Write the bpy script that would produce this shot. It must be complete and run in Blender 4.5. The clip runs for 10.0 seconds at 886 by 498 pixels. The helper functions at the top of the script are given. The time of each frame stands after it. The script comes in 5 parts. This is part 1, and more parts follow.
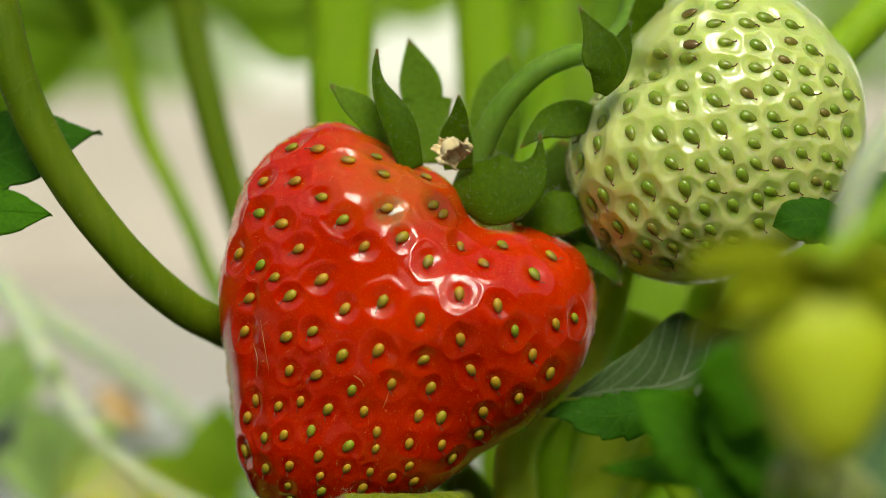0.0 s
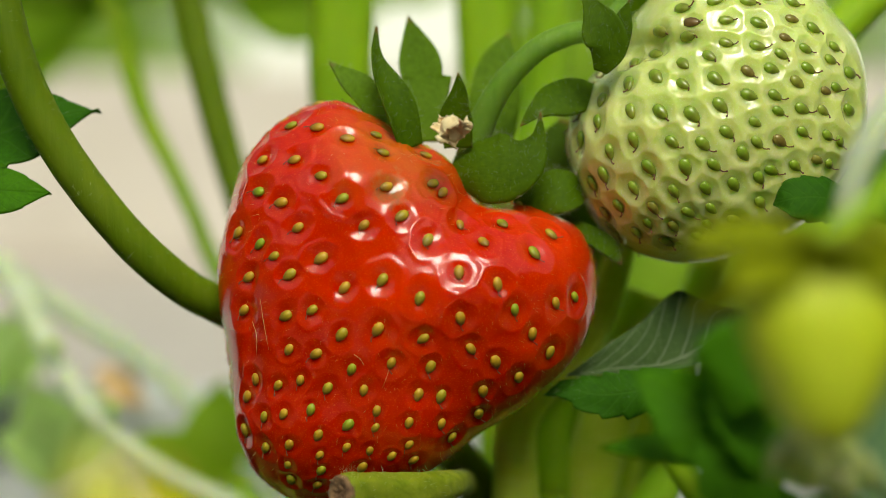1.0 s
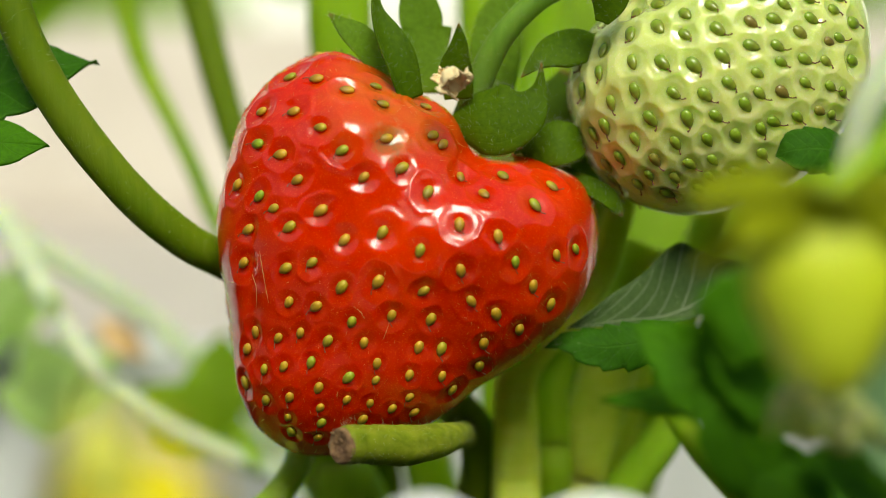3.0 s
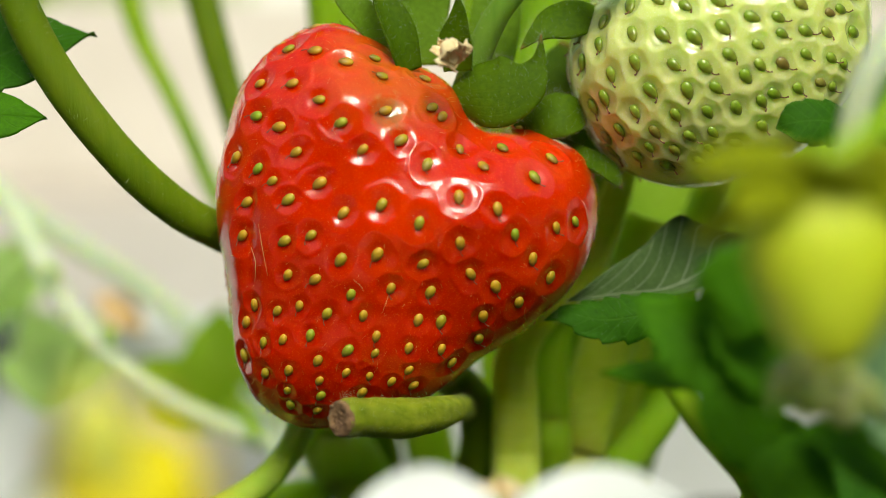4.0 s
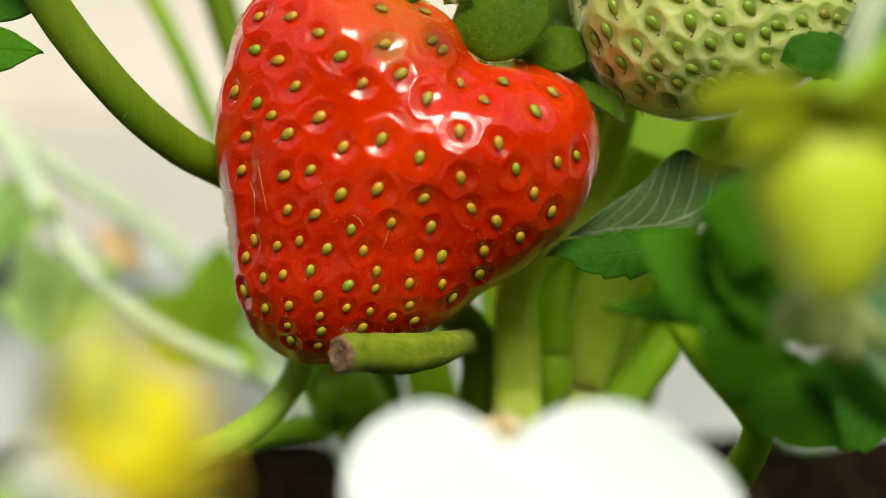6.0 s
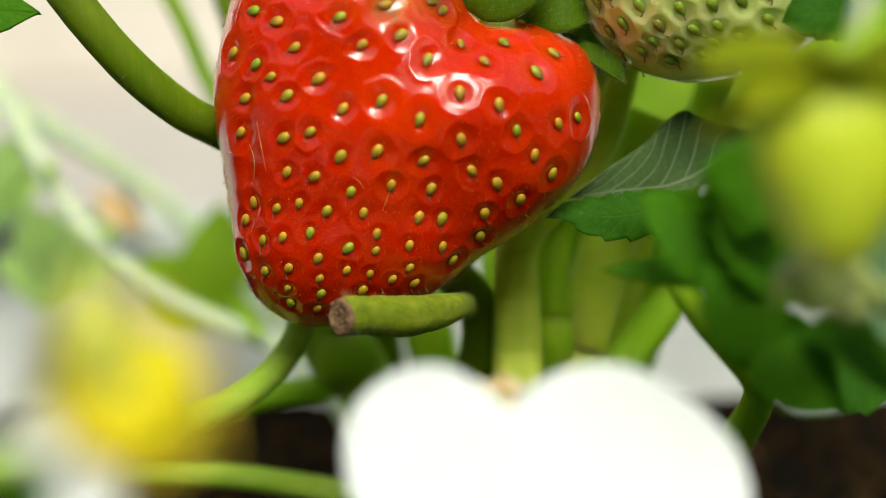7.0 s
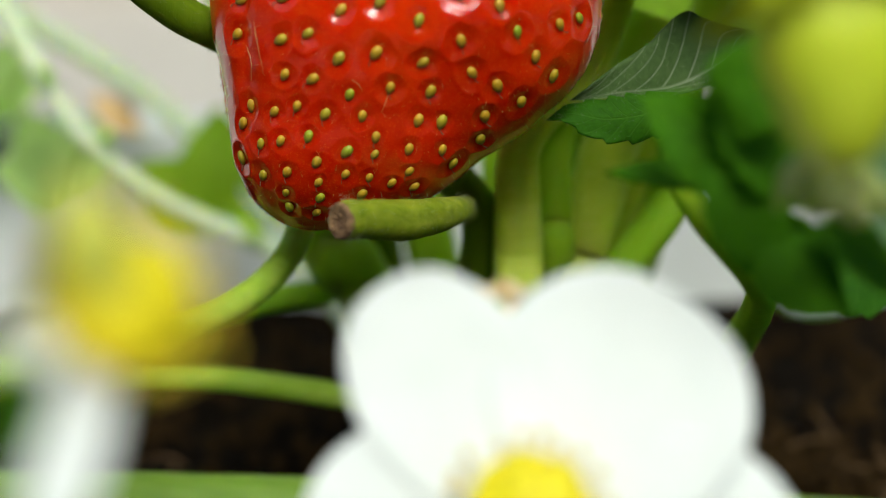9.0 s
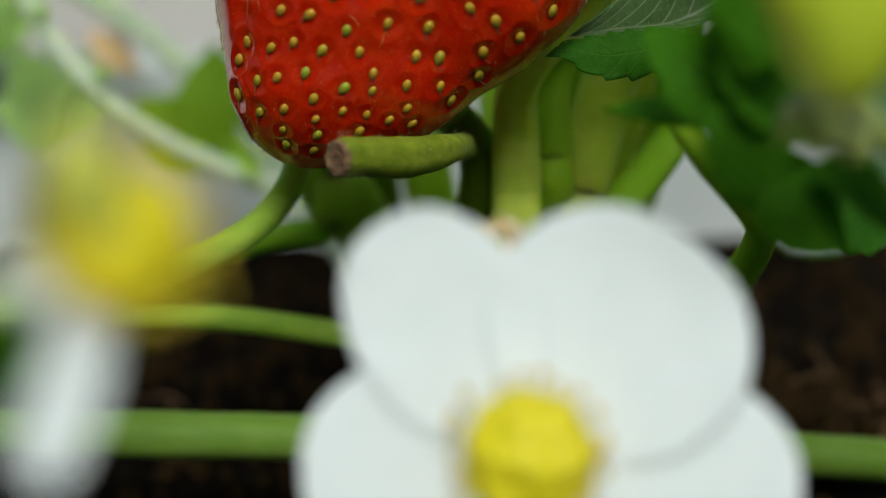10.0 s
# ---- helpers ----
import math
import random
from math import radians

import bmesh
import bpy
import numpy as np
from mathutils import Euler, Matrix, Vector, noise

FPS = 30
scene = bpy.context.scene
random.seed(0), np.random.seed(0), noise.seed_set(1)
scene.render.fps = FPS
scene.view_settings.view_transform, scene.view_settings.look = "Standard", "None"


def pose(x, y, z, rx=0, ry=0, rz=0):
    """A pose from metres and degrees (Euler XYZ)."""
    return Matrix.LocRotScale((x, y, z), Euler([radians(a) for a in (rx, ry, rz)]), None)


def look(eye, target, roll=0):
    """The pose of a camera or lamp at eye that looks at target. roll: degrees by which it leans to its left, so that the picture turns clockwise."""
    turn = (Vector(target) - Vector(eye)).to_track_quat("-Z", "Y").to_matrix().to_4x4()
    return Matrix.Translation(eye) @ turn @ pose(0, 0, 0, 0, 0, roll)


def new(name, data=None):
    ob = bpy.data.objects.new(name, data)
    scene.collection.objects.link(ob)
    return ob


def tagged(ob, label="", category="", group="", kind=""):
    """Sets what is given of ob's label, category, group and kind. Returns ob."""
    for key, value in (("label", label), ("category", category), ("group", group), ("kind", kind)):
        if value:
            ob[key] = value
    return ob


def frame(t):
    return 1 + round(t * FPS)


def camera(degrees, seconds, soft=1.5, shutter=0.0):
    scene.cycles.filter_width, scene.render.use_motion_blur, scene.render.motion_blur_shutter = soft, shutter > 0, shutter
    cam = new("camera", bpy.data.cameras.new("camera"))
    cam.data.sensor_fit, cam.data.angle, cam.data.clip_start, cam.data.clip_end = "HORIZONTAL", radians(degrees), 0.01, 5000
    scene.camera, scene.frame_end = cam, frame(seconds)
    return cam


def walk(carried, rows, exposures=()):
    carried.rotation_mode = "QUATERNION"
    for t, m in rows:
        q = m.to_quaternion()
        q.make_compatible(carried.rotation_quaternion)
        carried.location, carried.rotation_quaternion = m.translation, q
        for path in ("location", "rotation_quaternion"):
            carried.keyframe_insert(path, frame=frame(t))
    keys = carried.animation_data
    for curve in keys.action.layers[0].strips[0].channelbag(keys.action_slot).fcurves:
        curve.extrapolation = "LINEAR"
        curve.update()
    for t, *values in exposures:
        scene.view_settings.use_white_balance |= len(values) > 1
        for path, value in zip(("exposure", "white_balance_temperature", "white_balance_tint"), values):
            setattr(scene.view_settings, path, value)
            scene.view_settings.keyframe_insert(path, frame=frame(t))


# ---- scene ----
# ---- camera and its way ----
cam = camera(30.0, 10.0, soft=0.8)
cam.data.dof.use_dof = True
cam.data.dof.focus_distance = 0.192
cam.data.dof.aperture_fstop = 9.5
PATH = [
    (0.0, pose(0.00000, 0.00000, 0.10000, 86.000, -0.000, 0.000)),
    (0.5, pose(0.00000, 0.00018, 0.09997, 85.613, 0.009, -0.000)),
    (1.0, pose(0.00000, 0.00037, 0.09995, 85.266, 0.019, -0.010)),
    (1.5, pose(0.00000, 0.00057, 0.09993, 84.868, 0.030, -0.020)),
    (2.0, pose(0.00000, 0.00078, 0.09990, 84.483, 0.043, -0.023)),
    (2.5, pose(0.00000, 0.00100, 0.09987, 84.055, 0.057, -0.002)),
    (4.0, pose(0.00000, 0.00174, 0.09978, 82.671, 0.107, -0.030)),
    (4.5, pose(0.00000, 0.00201, 0.09973, 82.142, 0.127, -0.027)),
    (5.0, pose(0.00000, 0.00230, 0.09969, 81.623, 0.147, -0.032)),
    (5.5, pose(0.00000, 0.00261, 0.09963, 81.028, 0.169, -0.030)),
    (7.0, pose(0.00000, 0.00362, 0.09943, 79.125, 0.243, -0.018)),
    (7.5, pose(0.00000, 0.00399, 0.09934, 78.362, 0.270, -0.033)),
    (8.0, pose(0.00000, 0.00438, 0.09924, 77.601, 0.299, -0.044)),
    (8.5, pose(0.00000, 0.00479, 0.09913, 76.717, 0.329, -0.044)),
    (9.0, pose(0.00000, 0.00523, 0.09901, 75.804, 0.360, -0.045)),
    (9.5, pose(0.00000, 0.00568, 0.09888, 74.758, 0.393, -0.076)),
    (10.0, pose(0.00000, 0.00616, 0.09873, 73.656, 0.426, -0.128)),
]

walk(cam, PATH, exposures=[(0.0, -0.53, 6950, -8), (2.5, -0.29, 6950, -8), (4.0, -0.14, 6850, -7), (8.4, -0.10, 6450, -6), (9.0, -0.30, 6300, -6), (9.5, -0.53, 6150, -6), (10.0, -0.73, 6000, -6)])

# ---- light: a bright, thinly clouded sky with a soft high sun ----
world = bpy.data.worlds.new("sky")
scene.world = world
world.use_nodes = True
wn = world.node_tree
sky = wn.nodes.new("ShaderNodeTexSky")
sky.sky_type = "NISHITA"
sky.sun_disc = False
SUN_ELEVATION, SUN_AZIMUTH = radians(48), radians(174)
sky.sun_elevation, sky.sun_rotation = SUN_ELEVATION, SUN_AZIMUTH
sky.dust_density = 5.0
wn.links.new(sky.outputs[0], wn.nodes["Background"].inputs[0])
wn.nodes["Background"].inputs[1].default_value = 0.12
sun = new("sun", bpy.data.lights.new("sun", "SUN"))
sun.data.energy, sun.data.angle, sun.data.color = 3.1, radians(26), (1.0, 0.97, 0.93)
away = Vector((math.sin(SUN_AZIMUTH) * math.cos(SUN_ELEVATION), math.cos(SUN_AZIMUTH) * math.cos(SUN_ELEVATION), math.sin(SUN_ELEVATION)))
sun.matrix_world = look(away * 5, (0, 0, 0))


# ---- materials ----
def link(nt, a, b):
    nt.links.new(a, b)


def noise_colour(nt, scale, stops, detail=6.0, rough=0.6, stretch=None, coord="Object"):
    """A noise through a colour ramp; stops are (position, colour)."""
    tc = nt.nodes.new("ShaderNodeTexCoord")
    n = nt.nodes.new("ShaderNodeTexNoise")
    n.inputs["Scale"].default_value, n.inputs["Detail"].default_value, n.inputs["Roughness"].default_value = scale, detail, rough
    out = tc.outputs[coord]
    if stretch:
        m = nt.nodes.new("ShaderNodeMapping")
        m.inputs["Scale"].default_value = stretch
        link(nt, out, m.inputs[0])
        out = m.outputs[0]
    link(nt, out, n.inputs["Vector"])
    r = nt.nodes.new("ShaderNodeValToRGB")
    while len(r.color_ramp.elements) < len(stops):
        r.color_ramp.elements.new(0.5)
    for e, (p, c) in zip(r.color_ramp.elements, stops):
        e.position, e.color = p, (*c, 1)
    link(nt, n.outputs["Fac"], r.inputs[0])
    return r.outputs[0], n.outputs["Fac"]


def mixed(nt, fac, a, b, mode="MIX"):
    m = nt.nodes.new("ShaderNodeMix")
    m.data_type, m.blend_type = "RGBA", mode
    for key, v in ((0, fac), (6, a), (7, b)):
        if hasattr(v, "is_output"):
            link(nt, v, m.inputs[key])
        else:
            m.inputs[key].default_value = v if key == 0 else (*v, 1)
    return m.outputs[2]


def math_node(nt, op, a, b=0.0):
    m = nt.nodes.new("ShaderNodeMath")
    m.operation = op
    for key, v in ((0, a), (1, b)):
        if hasattr(v, "is_output"):
            link(nt, v, m.inputs[key])
        else:
            m.inputs[key].default_value = v
    return m.outputs[0]


def add_bump(nt, bsdf, height, strength, distance):
    b = nt.nodes.new("ShaderNodeBump")
    b.inputs["Strength"].default_value, b.inputs["Distance"].default_value = strength, distance
    link(nt, height, b.inputs["Height"])
    link(nt, b.outputs[0], bsdf.inputs["Normal"])


def base_material(name, rough=0.5, sss=0.0, radius=(1, 1, 1), sss_scale=0.001, coat=0.0, coat_rough=0.1, spec=0.5):
    m = bpy.data.materials.new(name)
    m.use_nodes = True
    nt = m.node_tree
    b = nt.nodes["Principled BSDF"]
    b.inputs["Roughness"].default_value = rough
    b.inputs["Subsurface Weight"].default_value = sss
    b.inputs["Subsurface Radius"].default_value = radius
    b.inputs["Subsurface Scale"].default_value = sss_scale
    b.inputs["Coat Weight"].default_value = coat
    b.inputs["Coat Roughness"].default_value = coat_rough
    b.inputs["Specular IOR Level"].default_value = spec
    return m, nt, b


def translucent(nt, b, colour, amount):
    """Lets part of the light through a thin blade."""
    out = nt.nodes["Material Output"]
    t = nt.nodes.new("ShaderNodeBsdfTranslucent")
    mix = nt.nodes.new("ShaderNodeMixShader")
    mix.inputs[0].default_value = amount
    link(nt, colour, t.inputs[0])
    link(nt, b.outputs[0], mix.inputs[1])
    link(nt, t.outputs[0], mix.inputs[2])
    link(nt, mix.outputs[0], out.inputs[0])


def flesh_material(name, patches, fine, rough, coat, radius, sss, bump, spec=0.5, shoulder=None, scars=(), speck=(0.82, 0.13, 0.02)):
    m, nt, b = base_material(name, rough, sss, radius, 0.003, coat, 0.03, spec)
    b.inputs["Coat IOR"].default_value = 1.6
    big, _ = noise_colour(nt, 70, patches, 3)
    small, fac = noise_colour(nt, 900, fine, 5)
    colour = mixed(nt, 0.35, big, small)
    specks, _ = noise_colour(nt, 5200, [(0.0, (0, 0, 0)), (0.56, (0, 0, 0)), (0.68, (1, 1, 1))], 3)
    colour = mixed(nt, math_node(nt, "MULTIPLY", specks, 0.5), colour, speck)
    if shoulder:
        # less ripe skin round the calyx, with an uneven edge
        point, reach, tint = shoulder
        tc = nt.nodes.new("ShaderNodeTexCoord")
        dist = nt.nodes.new("ShaderNodeVectorMath")
        dist.operation = "DISTANCE"
        link(nt, tc.outputs["Object"], dist.inputs[0])
        dist.inputs[1].default_value = [c * 0.001 for c in point]
        edge, ragged = noise_colour(nt, 300, [(0.0, (0, 0, 0)), (1.0, (1, 1, 1))], 4)
        near = math_node(nt, "SUBTRACT", 1.15, math_node(nt, "ADD", math_node(nt, "MULTIPLY", dist.outputs["Value"], 1000.0 / reach), math_node(nt, "MULTIPLY", ragged, 0.6)))
        near = math_node(nt, "MINIMUM", math_node(nt, "MAXIMUM", near, 0.0), 0.6)
        colour = mixed(nt, near, colour, tint)
    for point, reach, tint in scars:
        # corky healed spots
        tc = nt.nodes.new("ShaderNodeTexCoord")
        dist = nt.nodes.new("ShaderNodeVectorMath")
        dist.operation = "DISTANCE"
        flat = nt.nodes.new("ShaderNodeVectorMath")
        flat.operation = "MULTIPLY"
        flat.inputs[1].default_value = (1.0, 0.25, 1.0)
        link(nt, tc.outputs["Object"], flat.inputs[0])
        link(nt, flat.outputs[0], dist.inputs[0])
        dist.inputs[1].default_value = [c * 0.001 * k for c, k in zip(point, (1.0, 0.25, 1.0))]
        _, ragged = noise_colour(nt, 900, [(0.0, (0, 0, 0)), (1.0, (1, 1, 1))], 5)
        near = math_node(nt, "SUBTRACT", 1.5, math_node(nt, "ADD", math_node(nt, "MULTIPLY", dist.outputs["Value"], 1000.0 / reach), math_node(nt, "MULTIPLY", ragged, 1.4)))
        colour = mixed(nt, math_node(nt, "MINIMUM", math_node(nt, "MAXIMUM", near, 0.0), 0.8), colour, tint)
    link(nt, colour, b.inputs["Base Color"])
    r, _ = noise_colour(nt, 220, [(0.3, (rough * 0.7,) * 3), (0.75, (rough * 1.6,) * 3)], 4)
    link(nt, r, b.inputs["Roughness"])
    add_bump(nt, b, fac, bump, 0.00025)
    _, ripple = noise_colour(nt, 420, [(0.0, (0, 0, 0)), (1.0, (1, 1, 1))], 5, 0.65)
    _, grain = noise_colour(nt, 3200, [(0.0, (0, 0, 0)), (1.0, (1, 1, 1))], 3)
    ripple = math_node(nt, "ADD", ripple, math_node(nt, "MULTIPLY", grain, 0.10))
    gloss = nt.nodes.new("ShaderNodeBump")
    gloss.inputs["Strength"].default_value, gloss.inputs["Distance"].default_value = bump * 1.6, 0.0004
    link(nt, ripple, gloss.inputs["Height"])
    link(nt, gloss.outputs[0], b.inputs["Coat Normal"])
    return m


def stem_material(name, low, mid, high, rough=0.55, clear=0.12, along=(1, 1, 0.12)):
    m, nt, b = base_material(name, rough, 0.9, (0.8, 1.0, 0.2), 0.005, 0.0, 0.3, 0.16)
    big, _ = noise_colour(nt, 45, [(0.3, low), (0.5, mid), (0.72, high)], 4)
    streak, fac = noise_colour(nt, 900, [(0.3, low), (0.7, high)], 4, stretch=along)
    colour = mixed(nt, 0.4, big, streak)
    spots, _ = noise_colour(nt, 1500, [(0.0, (0, 0, 0)), (0.68, (0, 0, 0)), (0.76, (1, 1, 1))], 2)
    colour = mixed(nt, math_node(nt, "MULTIPLY", spots, 0.3), colour, high)
    link(nt, colour, b.inputs["Base Color"])
    add_bump(nt, b, fac, 0.35, 0.0003)
    return m


def leaf_material(name, dark, light, vein, through_light, rough=0.42, veins=7.0, amount=0.25, tip=None, vein_width=0.06, vein_mix=0.6, slant=3.0, rib=1.0, fine_veins=0.0):
    """Leaf blade: the veins run from the midrib by the blade's own u (along) and v (across)."""
    m, nt, b = base_material(name, rough, spec=0.15)
    blotch, _ = noise_colour(nt, 130, [(0.3, dark), (0.7, light)], 5)
    fine, fac = noise_colour(nt, 1700, [(0.32, tuple(0.6 * c for c in dark)), (0.68, tuple(1.25 * c for c in light))], 6, 0.7)
    colour = mixed(nt, 0.55, blotch, fine)
    uv = nt.nodes.new("ShaderNodeUVMap")
    uv.uv_map = "UVMap"
    sp = nt.nodes.new("ShaderNodeSeparateXYZ")
    link(nt, uv.outputs[0], sp.inputs[0])
    across = math_node(nt, "ABSOLUTE", math_node(nt, "SUBTRACT", sp.outputs[1], 0.5))
    s = math_node(nt, "SUBTRACT", math_node(nt, "MULTIPLY", sp.outputs[0], veins), math_node(nt, "MULTIPLY", across, slant))
    d = math_node(nt, "ABSOLUTE", math_node(nt, "SUBTRACT", math_node(nt, "FRACT", s), 0.5))
    side = math_node(nt, "SMOOTH_MAX", 0.0, math_node(nt, "SUBTRACT", vein_width, d))
    side = math_node(nt, "MINIMUM", math_node(nt, "MULTIPLY", math_node(nt, "MAXIMUM", math_node(nt, "SUBTRACT", vein_width, d), 0.0), 1.0 / vein_width), 1.0)
    mid = math_node(nt, "MAXIMUM", math_node(nt, "SUBTRACT", 1.0, math_node(nt, "MULTIPLY", across, 40.0)), 0.0)
    mid = math_node(nt, "MULTIPLY", mid, rib)
    net = math_node(nt, "MAXIMUM", side, mid)
    if fine_veins:
        # faint veins along the blade
        d = math_node(nt, "ABSOLUTE", math_node(nt, "SUBTRACT", math_node(nt, "FRACT", math_node(nt, "MULTIPLY", sp.outputs[1], 9.0)), 0.5))
        net = math_node(nt, "MULTIPLY", math_node(nt, "MAXIMUM", math_node(nt, "SUBTRACT", 0.14, d), 0.0), fine_veins * 7.0)
    colour = mixed(nt, math_node(nt, "MULTIPLY", net, vein_mix), colour, vein)
    if tip:
        end = math_node(nt, "MAXIMUM", math_node(nt, "MULTIPLY", math_node(nt, "SUBTRACT", sp.outputs[0], 0.93), 14.0), 0.0)
        colour = mixed(nt, math_node(nt, "MINIMUM", end, 0.8), colour, tip)
    link(nt, colour, b.inputs["Base Color"])
    height = math_node(nt, "ADD", fac, math_node(nt, "MULTIPLY", net, -1.0))
    add_bump(nt, b, height, 0.5, 0.0003)
    tint = mixed(nt, 1.0, colour, through_light, "MULTIPLY")
    translucent(nt, b, mixed(nt, 0.5, tint, through_light), amount)
    return m


def plain_material(name, a, b2, scale, rough=0.6, bump=0.2, distance=0.0003, sss=0.0, radius=(1, 1, 1), detail=6, coat=0.0):
    m, nt, b = base_material(name, rough, sss, radius, 0.001, coat)
    c, fac = noise_colour(nt, scale, [(0.3, a), (0.7, b2)], detail)
    link(nt, c, b.inputs["Base Color"])
    if bump:
        add_bump(nt, b, fac, bump, distance)
    return m


def varied_material(name, stops, rough=0.45, coat=0.0, scale=900, brown=0.7):
    """Alike pieces that differ a little from one to the next."""
    m, nt, b = base_material(name, rough, 0.1, (1, 0.8, 0.3), 0.0005, coat, 0.15)
    info = nt.nodes.new("ShaderNodeObjectInfo")
    r = nt.nodes.new("ShaderNodeValToRGB")
    while len(r.color_ramp.elements) < len(stops):
        r.color_ramp.elements.new(0.5)
    for e, (p, c) in zip(r.color_ramp.elements, stops):
        e.position, e.color = p, (*c, 1)
    link(nt, info.outputs["Random"], r.inputs[0])
    c, fac = noise_colour(nt, scale, [(0.3, (0.6, 0.6, 0.6)), (0.7, (1, 1, 1))], 3)
    tc = nt.nodes.new("ShaderNodeTexCoord")
    sp = nt.nodes.new("ShaderNodeSeparateXYZ")
    link(nt, tc.outputs["Object"], sp.inputs[0])
    tip = math_node(nt, "MULTIPLY", math_node(nt, "ADD", sp.outputs[1], math_node(nt, "MULTIPLY", fac, 0.0004)), 900.0)
    tip = math_node(nt, "MINIMUM", math_node(nt, "MAXIMUM", tip, 0.0), brown)
    link(nt, mixed(nt, tip, mixed(nt, 1.0, r.outputs[0], c, "MULTIPLY"), (0.15, 0.075, 0.015)), b.inputs["Base Color"])
    add_bump(nt, b, fac, 0.2, 0.0001)
    return m


RED_FLESH = flesh_material("ripe_flesh", [(0.3, (0.55, 0.008, 0.0003)), (0.55, (0.63, 0.014, 0.0003)), (0.75, (0.72, 0.030, 0.0004))],
                           [(0.3, (0.48, 0.005, 0.0003)), (0.7, (0.74, 0.034, 0.0004))], 0.36, 1.0, (1.0, 0.10, 0.03), 0.9, 0.14, spec=0.0,
                           scars=[((-6.0, 187.0, 91.2), 3.2, (0.58, 0.30, 0.09)), ((-6.0, 187.0, 90.9), 2.2, (0.11, 0.03, 0.008)), ((-0.9, 189.0, 91.9), 2.0, (0.36, 0.13, 0.02)), ((-6.7, 190.0, 95.5), 1.7, (0.12, 0.06, 0.015))],
                           shoulder=((-4.5, 192.0, 97.5), 13.0, (0.62, 0.16, 0.012)))
GREEN_FLESH = flesh_material("unripe_flesh", [(0.3, (0.62, 0.74, 0.15)), (0.5, (0.70, 0.80, 0.20)), (0.75, (0.80, 0.80, 0.24))],
                             [(0.3, (0.62, 0.72, 0.20)), (0.7, (0.82, 0.86, 0.42))], 0.30, 1.0, (0.8, 1.0, 0.4), 1.0, 0.22, speck=(0.84, 0.88, 0.6),
                             scars=[((30.5, 190.0, 86.9), 0.9, (0.62, 0.26, 0.03)), ((26.0, 190.5, 83.3), 0.9, (0.62, 0.30, 0.04))])
YOUNG_FLESH = flesh_material("young_flesh", [(0.3, (0.42, 0.55, 0.010)), (0.6, (0.60, 0.69, 0.022))],
                             [(0.3, (0.38, 0.48, 0.012)), (0.7, (0.60, 0.65, 0.04))], 0.5, 0.05, (0.8, 1.0, 0.35), 0.3, 0.2, speck=(0.6, 0.62, 0.08))
SEED_RIPE = varied_material("ripe_seed", [(0.0, (0.46, 0.38, 0.015)), (0.45, (0.58, 0.32, 0.015)), (0.8, (0.64, 0.38, 0.02)), (1.0, (0.30, 0.42, 0.015))], 0.5, 0.1)
SEED_GREEN = varied_material("green_seed", [(0.0, (0.24, 0.38, 0.02)), (0.8, (0.34, 0.46, 0.04)), (0.92, (0.30, 0.26, 0.04)), (1.0, (0.20, 0.11, 0.03))], 0.3, 0.4, brown=0.35)
STYLE_BROWN = plain_material("withered_style", (0.10, 0.035, 0.012), (0.20, 0.08, 0.03), 3000, 0.6, 0)
STEM = stem_material("green_stalk", (0.215, 0.385, 0.009), (0.295, 0.475, 0.018), (0.40, 0.56, 0.04))
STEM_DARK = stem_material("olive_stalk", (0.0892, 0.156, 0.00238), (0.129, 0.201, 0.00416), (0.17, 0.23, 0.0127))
STEM_RUNNER = stem_material("runner_skin", (0.12, 0.21, 0.02), (0.17, 0.27, 0.035), (0.25, 0.36, 0.07), along=(0.12, 1, 1))
STEM_CALYX = stem_material("fruit_stalk", (0.09, 0.185, 0.013), (0.13, 0.24, 0.022), (0.19, 0.31, 0.05))
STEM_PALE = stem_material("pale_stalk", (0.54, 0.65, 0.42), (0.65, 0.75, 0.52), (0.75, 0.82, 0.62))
STEM_FRESH = stem_material("fresh_stalk", (0.2808, 0.51, 0.0144), (0.3744, 0.6144, 0.0288), (0.384, 0.576, 0.084))
STEM_LIME = stem_material("lime_stalk", (0.24, 0.38, 0.03), (0.32, 0.46, 0.05), (0.42, 0.54, 0.11), along=(0.12, 1, 1))
STEM_YELLOW = stem_material("yellowing_stalk", (0.42, 0.55, 0.04), (0.54, 0.66, 0.055), (0.64, 0.72, 0.13), along=(0.12, 1, 1))
BUD_SKIN = stem_material("bud_skin", (0.30, 0.44, 0.06), (0.42, 0.56, 0.12), (0.58, 0.68, 0.26))
STEM_STUMP = stem_material("stump_skin", (0.075, 0.125, 0.004), (0.16, 0.20, 0.008), (0.34, 0.37, 0.04), along=(0.12, 1, 1))
DEAD_LEAF = plain_material("dead_leaf", (0.72, 0.42, 0.16), (0.88, 0.66, 0.38), 150, 0.7, 0.3)
CUT = plain_material("cut_face", (0.07, 0.03, 0.015), (0.30, 0.17, 0.08), 900, 0.85, 0.8)
SEPAL = leaf_material("sepal_green", (0.046, 0.118, 0.0015), (0.135, 0.235, 0.005), (0.22, 0.32, 0.03), (0.45, 0.62, 0.01), 0.5, 6, 0.38, tip=(0.38, 0.14, 0.06), vein_mix=0.5, fine_veins=0.12)
YOUNG_SEPAL = leaf_material("olive_sepal", (0.24, 0.30, 0.006), (0.44, 0.48, 0.014), (0.48, 0.52, 0.06), (0.55, 0.55, 0.02), 0.6, 6, 0.35, vein_mix=0.3, fine_veins=0.12)
